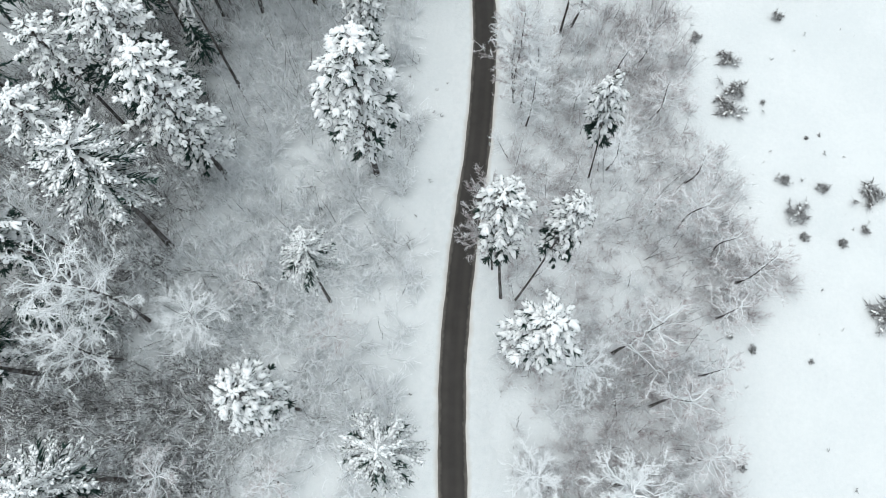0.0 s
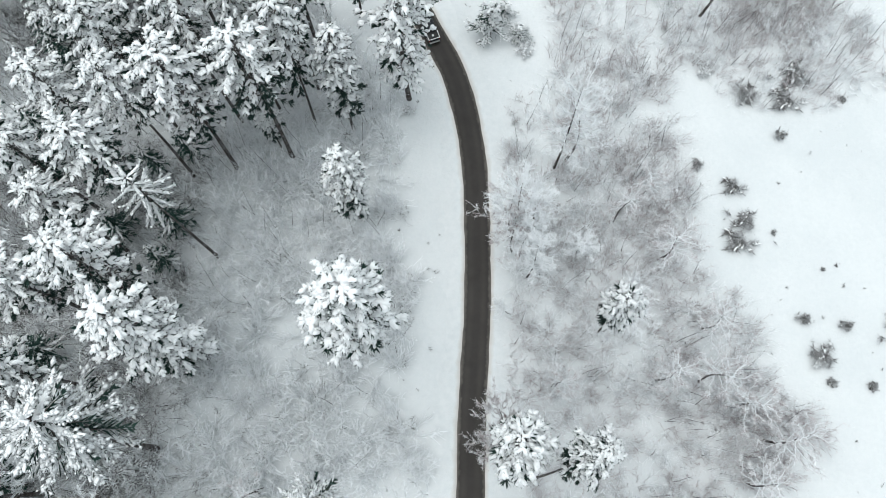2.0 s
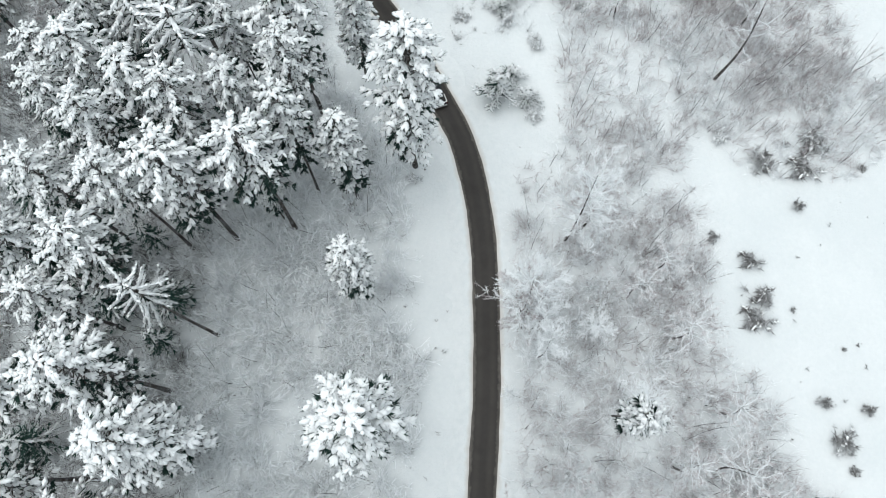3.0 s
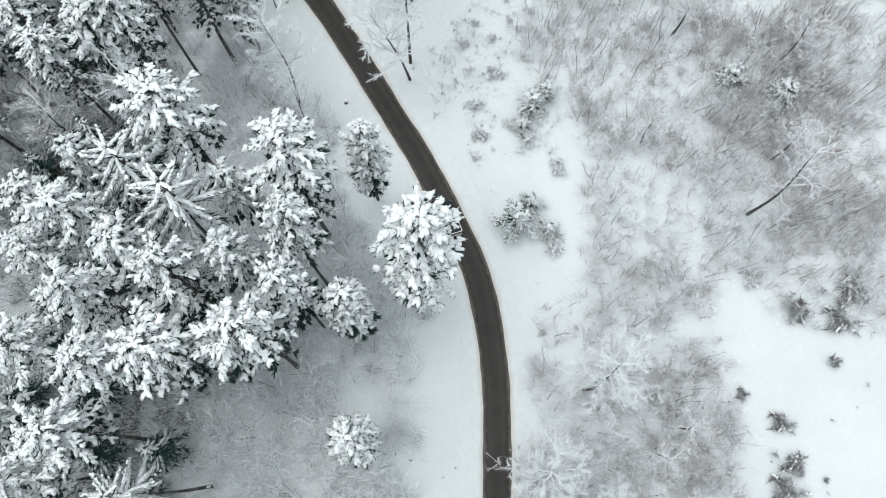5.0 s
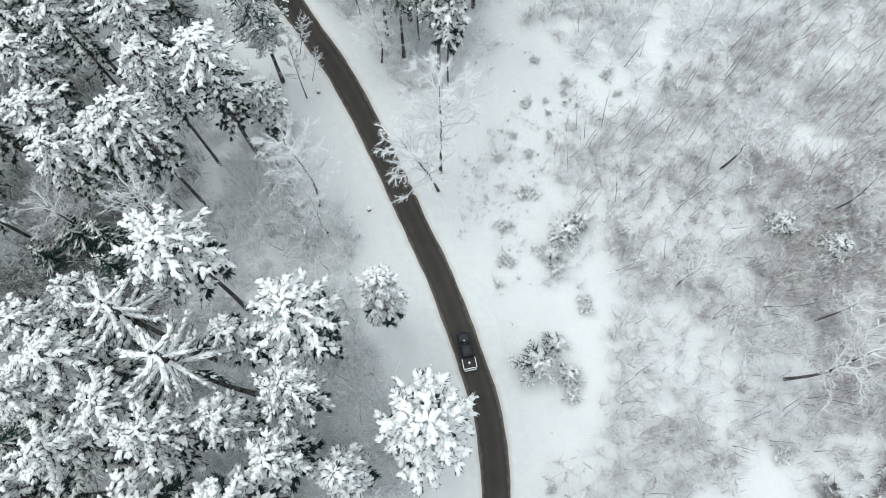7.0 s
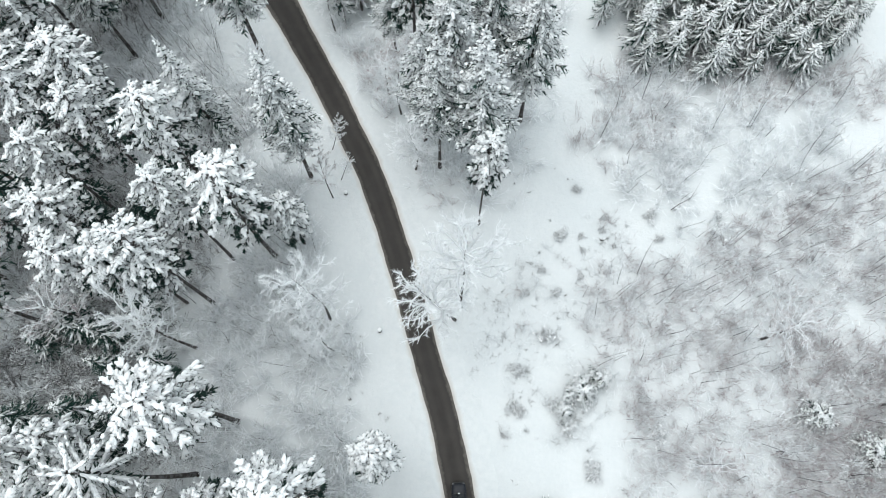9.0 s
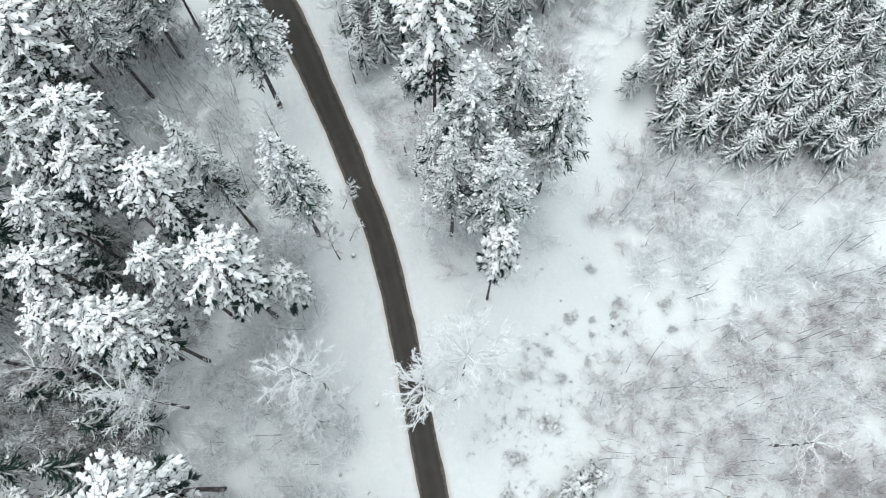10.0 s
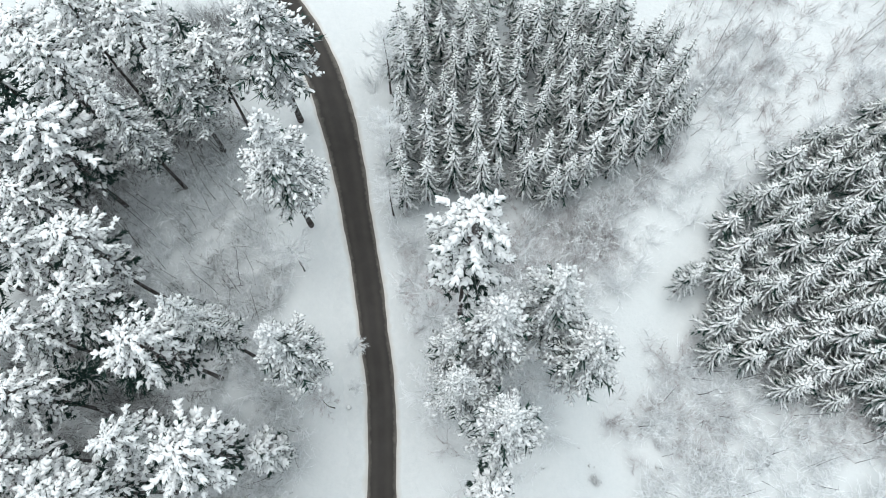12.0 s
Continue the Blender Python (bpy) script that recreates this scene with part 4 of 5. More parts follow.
def scatter(seed, share, zones, spread=0.5):
    rng = np.random.default_rng(seed)
    out = []
    for density, poly in zones:
        xs, ys = [p[0] for p in poly], [p[1] for p in poly]
        n = int((max(xs) - min(xs)) * (max(ys) - min(ys)) * density * share)
        x, y = rng.uniform(min(xs), max(xs), n), rng.uniform(min(ys), max(ys), n)
        keep = inside(poly, x + waves(x, y, 51, ((23, 1.6), (9, 1.5), (4, 0.8))), y + waves(x, y, 52, ((23, 1.6), (9, 1.5), (4, 0.8)))) & (rng.uniform(0, 1, n) < 0.75 + waves(x, y, 21, ((17, spread), (7, spread))))
        for _, other in zones[:[id(z[1]) for z in zones].index(id(poly))]:
            keep &= ~inside(other, x, y)
        x, y = x[keep], y[keep]
        rim = waves(x, y, 53, ((37, 3.0), (13, 2.0), (5, 1.5))) + rng.normal(0, 1.0, len(x))
        far = (road_gap(x, y) > 3.0) & (x < 69 + rim) & (x > np.where(y < 110, -66, -82) + rim)
        out.append(np.stack([x[far], y[far]], 1))
    return np.concatenate(out), rng


def shrub_template(seed, stems=6, twigs=3, high=3.0, open_=1.15, stem=0.030, fine=0.017, branches=4, flat=1.0):
    """A leafless shrub: stems that spread, branches along them, twigs along those."""
    rng = np.random.default_rng(seed)
    b, t, b1, t1, b2, t2 = [], [], [], [], [], []
    for i in range(stems):
        x = polar(rng.uniform(0, 6.28)) * rng.uniform(0, 0.22) * min(high, 3.0) * (stems > 1)
        way = polar(rng.uniform(0, 6.28), 1.57 - rng.uniform(0.1, open_))
        y = x + way * high * rng.uniform(0.5, 1.0)
        b.append(x), t.append(y)
        for j in range(branches):
            w = x + (y - x) * rng.uniform(0.25, 0.95)
            e = way + rng.normal(0, 0.42, 3)
            e = e / np.linalg.norm(e) * min(high, 3.5) * rng.uniform(0.2, 0.5)
            b1.append(w), t1.append(w + e)
            for k in range(twigs):
                q = w + e * rng.uniform(0.2, 1.0)
                g = e / np.linalg.norm(e) + rng.normal(0, 0.5, 3)
                b2.append(q), t2.append(q + g / np.linalg.norm(g) * rng.uniform(0.15, 0.5))
    groups = [spikes(b, t, stem), slivers(b1, t1, fine * 1.25, flat), slivers(b2, t2, fine, flat)]
    n = np.cumsum([0] + [len(v) for v, f in groups])
    return np.concatenate([v for v, f in groups]), np.concatenate([f + k for (v, f), k in zip(groups, n)])


def sapling_line(seed):
    """The bent stem of one sapling."""
    rng = np.random.default_rng(seed)
    a, high = rng.uniform(0, 6.28), 9.0 * rng.uniform(0.45, 1.0)
    t = np.linspace(0, 1, 6)[:, None]
    side = polar(rng.uniform(0, 6.28)) * rng.uniform(0.0, 0.012)
    return polar(a, 1.57 - rng.uniform(0.05, 0.2)) * high * t + side * high * np.sin(t * 3.1 * rng.uniform(0.7, 1.6)) + rng.normal(0, 0.012, (6, 3)) * (t > 0), rng


def sapling_stem(seed):
    p, rng = sapling_line(seed)
    n = 9
    w = p[rng.integers(2, 6, n)] + rng.normal(0, 0.03, (n, 3))
    (v, f), (v1, f1) = tube(p, [0.045, 0.040, 0.034, 0.027, 0.019, 0.008], 3), slivers(w, w + rng.normal(0, 0.35, (n, 3)) + [0, 0, 0.5], 0.016)
    return np.concatenate([v, v1]), np.concatenate([f, f1 + len(v)])


def sapling_top(seed):
    """The fine twigs of one sapling, on the same stem as its pole."""
    p, rng = sapling_line(seed)
    n = 30
    k = rng.uniform(1.5, 4.99, n)
    i = k.astype(int)
    w = p[i] + (p[i + 1] - p[i]) * (k - i)[:, None]
    e = rng.normal(0, 0.6, (n, 3)) + [0, 0, 0.7]
    return slivers(w, w + e / np.linalg.norm(e, axis=1)[:, None] * rng.uniform(0.3, 1.1, (n, 1)), 0.026, 0.5)


def sow(name, spots, rng, templates, low, high, material, label, category):
    """Many plants that nobody could count, as one mesh."""
    pieces = []
    k = rng.integers(0, len(templates), len(spots))
    for i, (v, f) in enumerate(templates):
        p = spots[k == i]
        n = len(p)
        a, s = rng.uniform(0, 6.28, n), rng.uniform(low, high, n)
        lean = rng.normal(0, 0.10, (n, 2))
        c, d = np.cos(a)[:, None], np.sin(a)[:, None]
        x = (v[None, :, 0] * c - v[None, :, 1] * d + v[None, :, 2] * lean[:, :1]) * s[:, None] + p[:, :1]
        y = (v[None, :, 0] * d + v[None, :, 1] * c + v[None, :, 2] * lean[:, 1:]) * s[:, None] + p[:, 1:]
        z = v[None, :, 2] * s[:, None] + lie(p[:, 0], p[:, 1])[:, None] - 0.05
        pieces.append((np.stack([x, y, z], -1).reshape(-1, 3), (np.arange(n)[:, None, None] * len(v) + f[None]).reshape(-1, 3)))
    return tagged(part(name, pieces, material, smooth=False), label, category, kind="stuff")


SHRUBS = [shrub_template(40 + i, 6, 2, 3.0, 1.15, 0.034, 0.024) for i in range(7)]
RIMED = [shrub_template(60 + i, 6, 3, 3.2, 1.3, 0.058, 0.042, 5, 0.42) for i in range(7)]
THIN = [shrub_template(70 + i, 5, 3, 3.0, 1.25, 0.046, 0.032, 4, 0.45) for i in range(7)]
POLES = [sapling_stem(80 + i) for i in range(6)]
TOPS = [sapling_top(80 + i) for i in range(6)]
WOOD = [ZONES[0], ZONES[2], ZONES[10], ZONES[11]]
EDGE, NORTH = (0.05, ZONES[10][1]), (0.07, ZONES[11][1])
OPEN = [z for i, z in enumerate(ZONES) if i not in (0, 2, 10, 11)]
spots, rng = scatter(31, 0.80, WOOD[:2] + [EDGE, NORTH], 0.25)
sow("undergrowth", spots, rng, SHRUBS, 0.6, 1.4, M_TWIG, "dense dark leafless undergrowth in the wood dusted with snow", "undergrowth")
spots, rng = scatter(35, 0.50, WOOD, 0.25)
sow("rimed_undergrowth", spots, rng, RIMED, 0.5, 1.4, M_RIME, "leafless undergrowth white with rime under the trees", "undergrowth")
spots, rng = scatter(32, 1.05, OPEN, 0.20)
sow("brushwood", spots, rng, SHRUBS, 0.5, 1.2, M_BROWN, "grey-brown leafless brushwood standing in the snow", "brushwood")
spots, rng = scatter(36, 0.70, OPEN, 0.20)
sow("rimed_brushwood", spots, rng, THIN, 0.4, 1.2, M_RIME, "leafless brushwood coated with white rime", "brushwood")
spots, rng = scatter(34, 0.36, ZONES[:5] + ZONES[8:12] + ZONES[13:], 0.35)
sow("saplings", spots, np.random.default_rng(7), POLES, 0.45, 1.1, M_POLE, "thin dark leafless saplings between the trees", "saplings")
sow("sapling_crowns", spots, np.random.default_rng(7), TOPS, 0.45, 1.1, M_RIME, "fine rimed twigs at the tops of the saplings", "saplings")

FROST = [(0.62, ZONES[10][1]), (0.8, [(0, 180), (4, 165), (7, 172), (8.5, 190), (11.5, 202), (6, 206), (-2, 192)]), (1.1, [(-21, 161.9), (-4, 168), (0.1, 178), (4.5, 165), (1, 150), (-9, 148), (-18, 150)]), (0.5, [(9, 172), (19.3, 205), (27, 208), (29, 196), (18.4, 182)]),
         (0.8, [(-51, 180), (-44, 181), (-31, 158), (-19, 140), (-24, 137), (-35, 155)]), (0.5, [(-62, 150), (-42, 141), (-37, 128), (-56, 118), (-66, 128)]), (0.9, [(12, 139), (11, 152), (14, 156), (27, 151), (46, 157), (47, 143), (28, 125.7)]),
         (0.5, [(-16, 136), (-6, 122), (2, 124), (5, 137), (4, 147), (-14, 146)])]
spots, rng = scatter(45, 0.65, FROST, 0.3)
sow("frosted_shrubs", spots, rng, RIMED, 0.4, 1.3, M_RIME, "leafless shrubs with thick white frost along every twig", "shrubs")
spots, rng = scatter(46, 0.45, [FROST[5], (0.22, FROST[6][1])], 0.3)
sow("frosted_saplings", spots, rng, POLES, 0.5, 1.3, M_POLE, "slim dark saplings leaning among frosted shrubs", "saplings")
# brush packed densest where the shaded floor has to look darker
THICK = [(0.9, [(-104, 122), (-66, 118), (-64, 140), (-58, 152), (-70, 168), (-104, 150)]), (0.55, [(-66, 40), (-34, 40), (-34, 60), (-42, 72), (-66, 72)]), (1.5, [(-62, 82), (-38, 84), (-39, 98), (-62, 98)]), (1.0, [(-64, 16), (-40, 14), (-36, 22), (-38, 40), (-64, 40)]), (1.7, [(-62, 16), (-38, 14), (-25, 7), (-26, -9), (-62, -9)]), (0.5, [(-66, 124), (-42, 118), (-39, 100), (-48, 92), (-66, 92)]), (0.08, [(-62, 150), (-42, 140), (-38, 128), (-56, 118), (-66, 128)])]
spots, rng = scatter(41, 0.7, THICK, 0.15)
sow("thicket", spots, rng, SHRUBS, 0.7, 1.5, M_DARK, "dense thicket under the tall trees, its dark twigs standing in for shade", "thicket")
spots, rng = scatter(42, 0.22, THICK, 0.15)
sow("rimed_thicket", spots, rng, RIMED, 0.6, 1.5, M_RIME, "dense thicket white with rime", "thicket")
DENSE = [(0.9, [(34, 14), (47, 20), (46, 30), (38, 33), (33, 24)]), (0.8, [(-22, 162), (-3, 168), (3, 158), (-8, 150), (-18, 151)]), (0.75, [(11, -11), (35, -11), (33, 8), (28, 15), (14, 9)]), (1.0, [(38, 118), (62, 118), (62, 80), (52, 78), (42, 95)]), (0.5, [(26, 66), (36, 60), (34, 40), (24, 40)])]
spots, rng = scatter(47, 1.0, DENSE, 0.2)
sow("brown_brushwood", spots, rng, SHRUBS, 0.6, 1.3, M_BROWN, "dense reddish-brown brushwood with snow in its twigs", "brushwood")
SPREAD = [shrub_template(120 + i, 9, 4, 3.8, 1.35, 0.058, 0.034, 6, 0.5) for i in range(5)]
BROAD = [(0.055, ZONES[10][1]), (0.09, ZONES[11][1]), (0.035, ZONES[1][1]), (0.03, ZONES[3][1]), (0.03, ZONES[4][1]), (0.06, ZONES[0][1])] + [(0.05, z[1]) for z in FROST[2:]]
spots, rng = scatter(48, 1.0, BROAD, 0.35)
sow("spreading_shrubs", spots, rng, SPREAD, 0.5, 1.2, M_RIME, "broad leafless shrubs with rime along their spreading stems", "shrubs")
LOW = [(0.5, [(-1, 100), (4, 93), (12, 93), (20, 104), (24, 118), (14, 128), (3, 120)])]
spots, rng = scatter(44, 1.0, LOW, 0.5)
sow("low_scrub", spots, rng, SHRUBS, 0.2, 0.5, M_DARK, "low dark scrub scattered over the snowy clearing", "scrub")
sow("frosted_scrub", *scatter(49, 1.1, LOW, 0.5), THIN, 0.2, 0.55, M_RIME, "low scrub white with rime scattered over the clearing", "scrub")
TUFT = [shrub_template(90 + i, 2, 2, 0.55, 1.2, 0.03, 0.025, 4) for i in range(4)]
FIELD = [(0.025, [(30, -25), (75, -25), (75, 75), (36, 60)]), (0.08, [(-2, -20), (12, -20), (14, 60), (10, 90), (30, 120), (30, 135), (-6, 130), (-3, 100), (-6, 60)]), (0.2, [(-40, 138), (-28, 120), (-8, 92), (-18, 98), (-32, 118), (-48, 142)])]
spots, rng = scatter(43, 1.0, FIELD, 0.3)
sow("grass_tufts", spots[road_gap(spots[:, 0], spots[:, 1]) > 2.5], rng, TUFT, 0.4, 1.2, M_DARK, "dry grass tufts poking through the snow", "grass")

# x, y, radius
BUSHES_SOUTH = [(47.6, 36.2, 1.4), (52.9, 34.8, 1.4), (48.8, 31.1, 2.6), (49.1, 27.8, 1.1), (59.3, 33.9, 3.2), (54.3, 26.9, 1.1), (57.6, 28.5, 1.1), (57.6, 16.7, 3.6),
                (40.1, 12.3, 1.0), (37.4, 14.2, 0.8), (47.5, 10.8, 0.6), (36.7, -2.1, 1.2), (51.8, 42.7, 0.5), (53.7, 43, 0.5), (42.2, 55.4, 2.4), (42.9, 50.4, 2.8),
                (41.3, 47.3, 3.2), (37.9, 59.4, 1.5), (50.6, 62.9, 1.3), (60.6, 67.5, 1.0), (46.5, 48.4, 0.6), (46.9, 69.5, 3.2), (54.8, 72.2, 4.4), (52.4, 68.0, 3.4)]
BUSHES_NORTH = [(41.8, 74.4, 2.1), (6.1, 103.2, 1.7), (9, 108.9, 2.1), (6.6, 98.5, 1.8), (13.6, 97.2, 2.0), (17.3, 92.4, 2.1), (15.8, 80.4, 2.1), (5.6, 94.7, 0.8),
                (37.6, 82.2, 0.7), (39.1, 86.8, 0.8), (-2.7, 71.7, 1.4), (13.1, 68.6, 1.0), (10, 130.9, 1.1), (16.8, 132.6, 0.9), (20.9, 128.5, 1.6), (14.6, 127.3, 0.9),
                (22.4, 125.3, 1.1), (8.7, 123.1, 1.5), (11.8, 123.7, 0.9), (14.5, 125.1, 0.8), (12.1, 121.6, 0.9), (7.1, 117.7, 1.0), (9.5, 114.9, 1.2), (12.3, 117.9, 1.0),
                (11.4, 99.7, 1.5), (29.7, 127.1, 1.3), (30.2, 130.2, 1.1), (24.8, 98.7, 2.3), (5.3, 114, 1.2), (48.4, 111.5, 1.6), (22.9, 102.7, 1.2)]
for i, (x, y, r) in enumerate(BUSHES_SOUTH + BUSHES_NORTH):
    r *= 1.3
    foot = float(lie(x, y))
    rimed = i >= len(BUSHES_SOUTH)
    stand("rimed bush" if rimed else "bush", lambda k: bush(k, rimed), 5, x, y, foot + min(r, 2.2) * 1.25, r, (1.25, 1.2), group="bushes in the snow", label="broad dense brown thicket in the snow" if r > 2.3 else "")

# ---- pickup on the road ----
def paint(name, colour, rough=0.3, metal=0.0, spec=0.5):
    m = Mat(name, rough, metal, spec)
    m.colour(m.mix(m.ramp(m.noise(3.0, 4), 0.35, 0.75), colour, tuple(c * 0.75 + 0.012 for c in colour)))
    return m.rough(m.noise(6.0, 4), rough * 0.8, min(1, rough * 1.5)).m


M_PAINT = paint("dark_car_paint", (0.007, 0.009, 0.015), 0.42, 0.0, 0.3)
M_PLASTIC = paint("black_plastic", (0.014, 0.014, 0.014), 0.6)
M_RUBBER = paint("tyre_rubber", (0.012, 0.012, 0.012), 0.85)
M_METAL = paint("brushed_alloy", (0.45, 0.45, 0.46), 0.35, 1.0)
M_WHITE = paint("white_paint", (0.80, 0.80, 0.80), 0.45)
M_LAMP = paint("clear_lamp", (0.10, 0.105, 0.11), 0.12)
M_RED = paint("red_lamp", (0.25, 0.012, 0.01), 0.2)
M_GLASS = paint("tinted_glass", (0.012, 0.015, 0.018), 0.06, 0.0, 0.8)


def box(lo, hi, bevel=0.0, taper=None, segments=2):
    """A box between two corners; taper shrinks its top (x, y)."""
    bm = bmesh.new()
    bmesh.ops.create_cube(bm, size=1)
    for v in bm.verts:
        up = v.co.z > 0
        for i in range(3):
            v.co[i] = lo[i] if v.co[i] < 0 else hi[i]
        if taper and up:
            cx, cy = (lo[0] + hi[0]) / 2, (lo[1] + hi[1]) / 2
            v.co.x = cx + (v.co.x - cx) * taper[0]
            v.co.y = cy + (v.co.y - cy) * taper[1]
    if bevel:
        bmesh.ops.bevel(bm, geom=list(bm.edges), offset=bevel, segments=segments, affect="EDGES", profile=0.6)
    return bm


def loft(sections, material, name, parent, label=""):
    """A closed skin over rings (y, half width, low, high, shoulder)."""
    rings = []
    for y, w, low, high, sh in sections:
        half = [(w * 0.80, low), (w * 0.97, low + 0.10), (w, (low + high) / 2), (w * 0.985, high - sh), (w * 0.90, high - sh * 0.3), (w * 0.5, high)]
        ring = half + [(-x, z) for x, z in half[::-1]]
        rings.append([(x, y, z) for x, z in ring])
    n, m = len(rings), len(rings[0])
    bm = bmesh.new()
    vs = [[bm.verts.new(p) for p in r] for r in rings]
    for i in range(n - 1):
        for j in range(m):
            k = (j + 1) % m
            bm.faces.new((vs[i][j], vs[i][k], vs[i + 1][k], vs[i + 1][j]))
    bm.faces.new(vs[0]), bm.faces.new(vs[-1][::-1])
    bmesh.ops.recalc_face_normals(bm, faces=bm.faces)
    ob = bm_part(name, bm, material, parent, label, True)
    return ob


def ring_mesh(profile, steps=24):
    """A solid turned about the x axis from (x, radius) pairs."""
    bm = bmesh.new()
    rows = [[bm.verts.new((x, r * math.cos(6.28319 * k / steps), r * math.sin(6.28319 * k / steps))) for k in range(steps)] for x, r in profile]
    for a, b in zip(rows, rows[1:]):
        for k in range(steps):
            j = (k + 1) % steps
            bm.faces.new((a[k], a[j], b[j], b[k]))
    bm.faces.new(rows[0][::-1]), bm.faces.new(rows[-1])
    bmesh.ops.recalc_face_normals(bm, faces=bm.faces)
    return bm


def panel(corners, thick=0.012):
    """A pane through four corners."""
    bm = bmesh.new()
    vs = [bm.verts.new(c) for c in corners]
    bm.faces.new(vs)
    bmesh.ops.recalc_face_normals(bm, faces=bm.faces)
    bmesh.ops.solidify(bm, geom=list(bm.faces), thickness=thick)
    return bm


def pickup():
    car = new("pickup_truck")
    loft([(-2.50, 0.86, 0.45, 0.80, 0.05), (-2.45, 0.90, 0.40, 0.84, 0.05), (-1.0, 0.92, 0.36, 0.86, 0.05), (1.0, 0.92, 0.36, 0.98, 0.10), (1.25, 0.92, 0.38, 1.10, 0.14),
          (2.1, 0.89, 0.40, 1.04, 0.16), (2.45, 0.82, 0.44, 0.95, 0.16), (2.56, 0.70, 0.50, 0.84, 0.12)], M_PAINT, "body", car, "dark glossy body with a long bonnet")
    loft([(-1.02, 0.84, 0.82, 1.25, 0.10), (-0.98, 0.86, 0.82, 1.62, 0.25), (-0.80, 0.84, 0.84, 1.74, 0.30), (0.35, 0.84, 0.86, 1.76, 0.30), (0.70, 0.86, 0.92, 1.62, 0.25), (1.28, 0.88, 0.95, 1.13, 0.08)], M_PAINT, "cab", car, "dark double cab")
    bm_part("windscreen", panel([(-0.66, 1.25, 1.16), (0.66, 1.25, 1.16), (0.55, 0.66, 1.66), (-0.55, 0.66, 1.66)]), M_GLASS, car, "dark tinted windscreen")
    bm_part("rear_window", panel([(-0.58, -1.035, 1.20), (0.58, -1.035, 1.20), (0.50, -0.985, 1.60), (-0.50, -0.985, 1.60)]), M_GLASS, car)
    for s in (-1, 1):
        bm_part("side_window", panel([(s * 0.862, 0.05, 1.14), (s * 0.865, 0.95, 1.14), (s * 0.80, 0.55, 1.56), (s * 0.79, 0.05, 1.58)]), M_GLASS, car)
        bm_part("side_window", panel([(s * 0.862, -0.85, 1.16), (s * 0.862, -0.05, 1.14), (s * 0.79, -0.05, 1.58), (s * 0.79, -0.75, 1.55)]), M_GLASS, car)
        bm_part("bed_side", box((s * 0.90 - 0.05, -2.48, 0.80), (s * 0.90 + 0.04, -1.06, 1.16), 0.02), M_PAINT, car)
        rail = bm_part("bed_rail", box((s * 0.86 - 0.055, -2.46, 1.164), (s * 0.86 + 0.055, -1.10, 1.21), 0.02), M_WHITE, car, "white rail on the bed side")
        mirror = bm_part("mirror", box((s * 1.03 - 0.11, 0.86, 1.12), (s * 1.03 + 0.11, 0.98, 1.30), 0.035), M_PLASTIC, car)
        bm_part("headlight", box((s * 0.66 - 0.15, 2.40, 0.78), (s * 0.66 + 0.13, 2.53, 0.92), 0.03), M_LAMP, car)
        bm_part("tail_light", box((s * 0.84 - 0.06, -2.535, 0.78), (s * 0.84 + 0.06, -2.48, 1.08), 0.015), M_RED, car)
        bm_part("roof_bar", box((s * 0.56 - 0.02, -0.75, 1.765), (s * 0.56 + 0.02, 0.30, 1.80), 0.012), M_PLASTIC, car)
        bm_part("side_step", box((s * 0.95 - 0.07, -0.95, 0.34), (s * 0.95 + 0.07, 1.0, 0.40), 0.02), M_PLASTIC, car)
        for y in (-1.60, 1.62):
            tyre = bm_part("wheel", ring_mesh([(-0.12, 0.24), (-0.13, 0.34), (-0.10, 0.385), (0.10, 0.385), (0.13, 0.34), (0.12, 0.24)]), M_RUBBER, car, "black winter tyre", True)
            tyre.matrix_basis = pose(s * 0.80, y, 0.385)
            bm_part("rim", ring_mesh([(-0.05, 0.05), (-0.06, 0.22), (0.0, 0.235), (0.06, 0.22), (0.05, 0.05)], 20), M_METAL, tyre).matrix_basis = pose(s * 0.09, 0, 0)
            bm_part("wheel_arch", box((s * 0.90 - 0.06, y - 0.50, 0.70), (s * 0.90 + 0.06, y + 0.50, 0.86), 0.05, (1, 0.7)), M_PLASTIC, car)
    bm_part("bed_floor", box((-0.84, -2.46, 0.84), (0.84, -1.06, 0.90), 0.01), M_PLASTIC, car, "black bed liner")
    bm_part("tailgate", box((-0.86, -2.50, 0.78), (0.86, -2.42, 1.15), 0.02), M_PAINT, car)
    bm_part("tailgate_rail", box((-0.91, -2.53, 1.164), (0.91, -2.42, 1.21), 0.02), M_WHITE, car, "white rail along the tailgate")
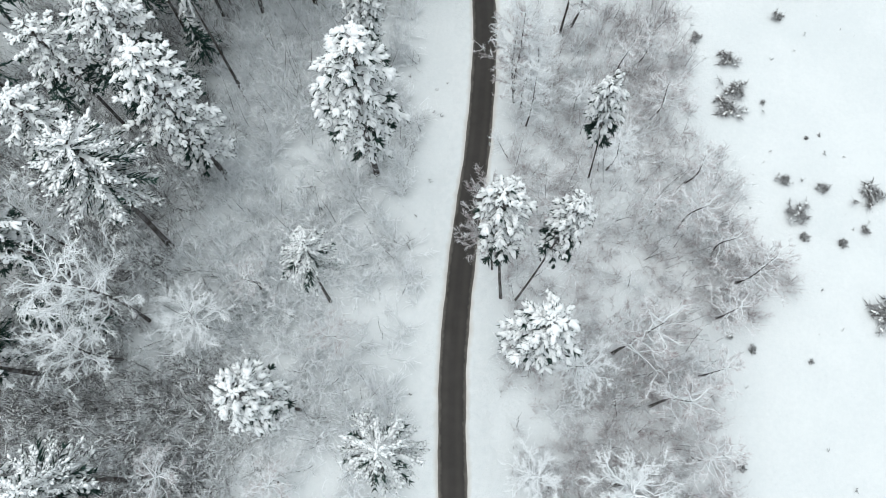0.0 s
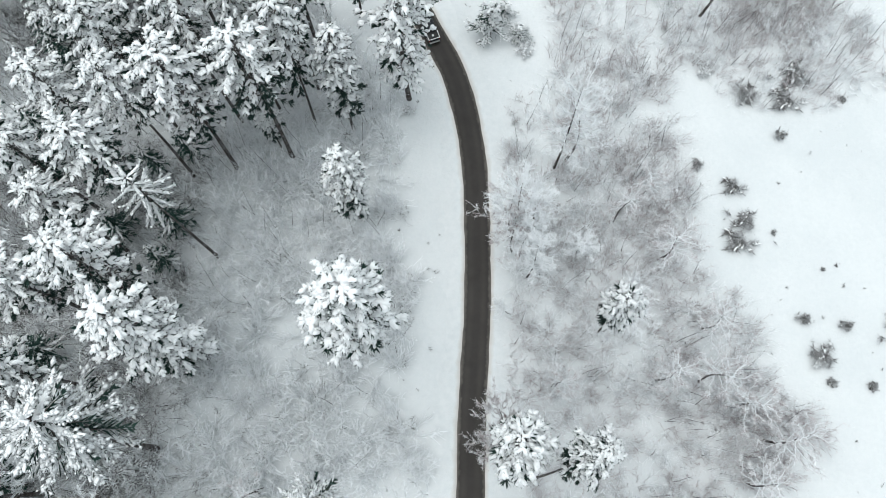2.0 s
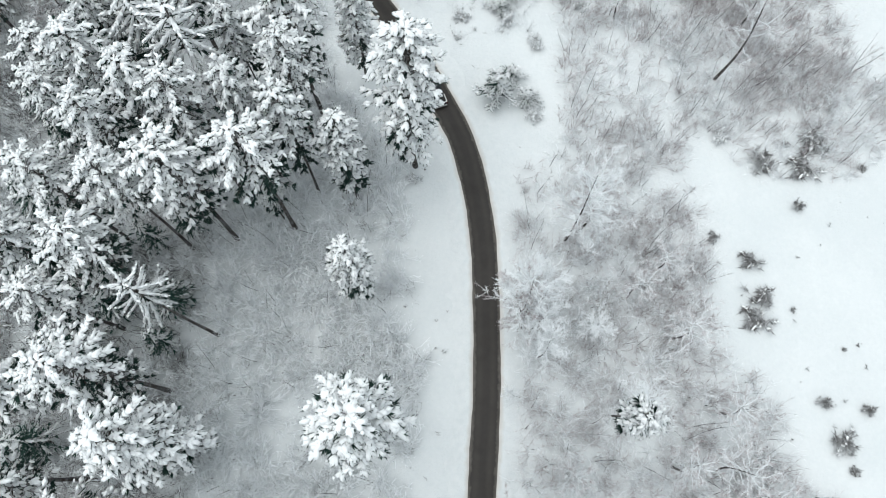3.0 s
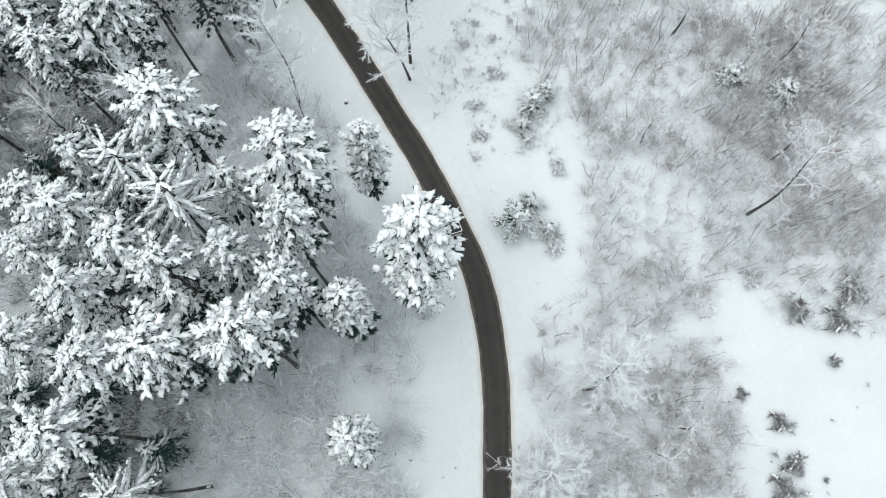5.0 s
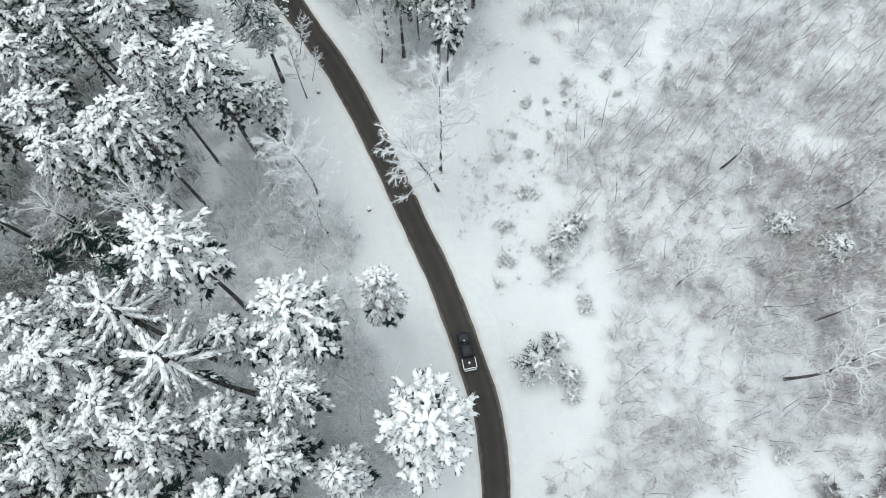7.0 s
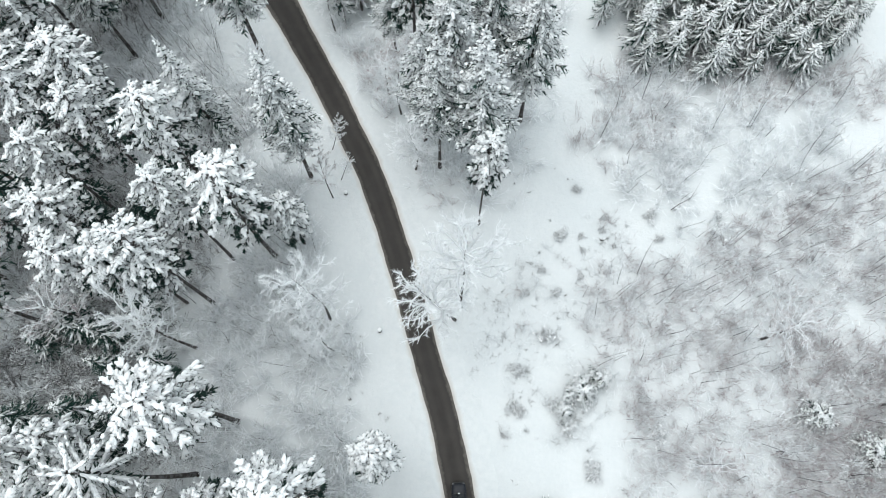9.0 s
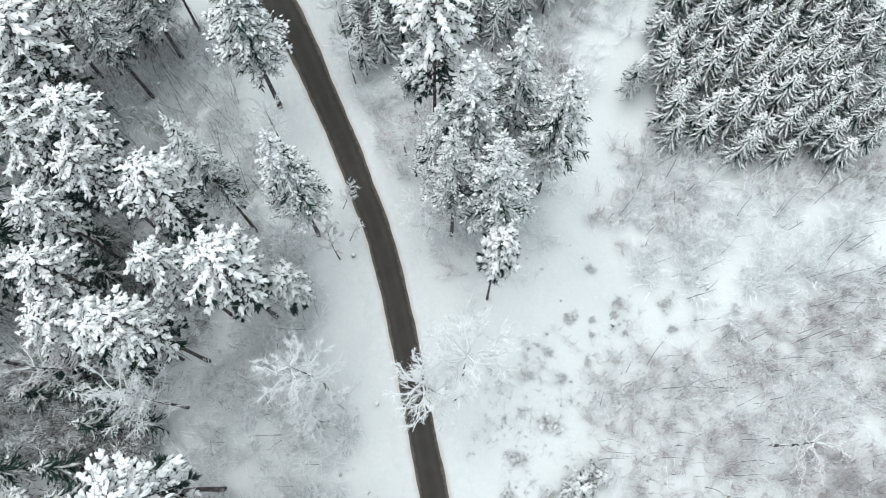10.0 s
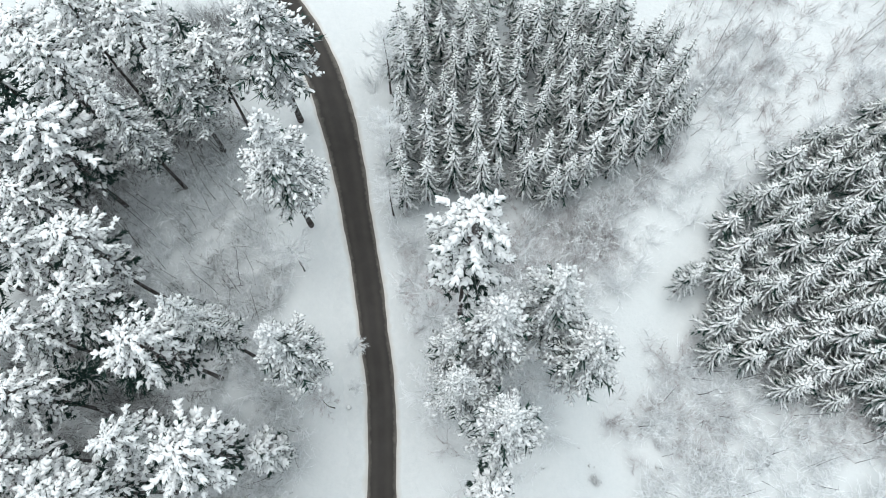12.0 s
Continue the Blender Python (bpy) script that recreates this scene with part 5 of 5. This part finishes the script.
    bm_part("rear_bumper", box((-0.84, -2.72, 0.46), (0.84, -2.50, 0.62), 0.04), M_METAL, car, "pale metal rear bumper")
    bm_part("front_bumper", box((-0.80, 2.46, 0.40), (0.80, 2.68, 0.62), 0.06), M_PLASTIC, car)
    bm_part("grille", box((-0.46, 2.50, 0.66), (0.46, 2.60, 0.88), 0.02), M_PLASTIC, car)
    bm_part("cowl", box((-0.60, 1.27, 1.115), (0.60, 1.38, 1.14), 0.01), M_PLASTIC, car)
    bm_part("snow_patch", box((-0.14, 1.25, 1.142), (0.10, 1.36, 1.18), 0.015), M_SNOW, car, "small patch of snow below the windscreen")
    bm_part("tub_lid", ring_mesh([(0.0, 0.16), (0.16, 0.16), (0.20, 0.13)], 18), M_WHITE, car, "round white lid in the bed", True).matrix_basis = pose(0.0, -1.72, 0.90, 0, -90, 0)
    return tagged(car, "dark double-cab pickup with white rails round its open bed", "pickup truck")


truck = pickup()
TRUCK_X, TRUCK_Y = 1.65, 85.4
truck.matrix_basis = pose(TRUCK_X, TRUCK_Y, float(lie(TRUCK_X, TRUCK_Y)) + 0.065, -1.6, 0, 15.1)


# ---- small things by the roadside ----
def stump(seed):
    rng = np.random.default_rng(seed)
    root = new("tree_stump")
    p = np.array([[0, 0, -0.2], [0, 0, 0.1], [0.02, 0, 0.5]])
    part("wood", [tube(p, [0.34, 0.27, 0.24], 11), (np.array([[0.26 * math.cos(k * 0.571), 0.26 * math.sin(k * 0.571), 0.5] for k in range(11)]), np.array([(0, k, k + 1) for k in range(1, 10)]))], M_BARK, root)
    part("snow_cap", [blobs([(0.02, 0, 0.60)], [(1.0, 0.1, 0)], 0.72, 0.66, 0.46, rng, 0.08)], M_SNOW, root, "round white cap of snow")
    return tagged(root, "short tree stump with a round snow cap by the road", "stump", "stumps by the road")


one = stump(3)
one.matrix_basis = pose(-22.6, 123.75, float(lie(-22.6, 123.75)))
copy_thing(one, pose(-13.2, 105.0, float(lie(-13.2, 105.0)), 0, 0, 70))
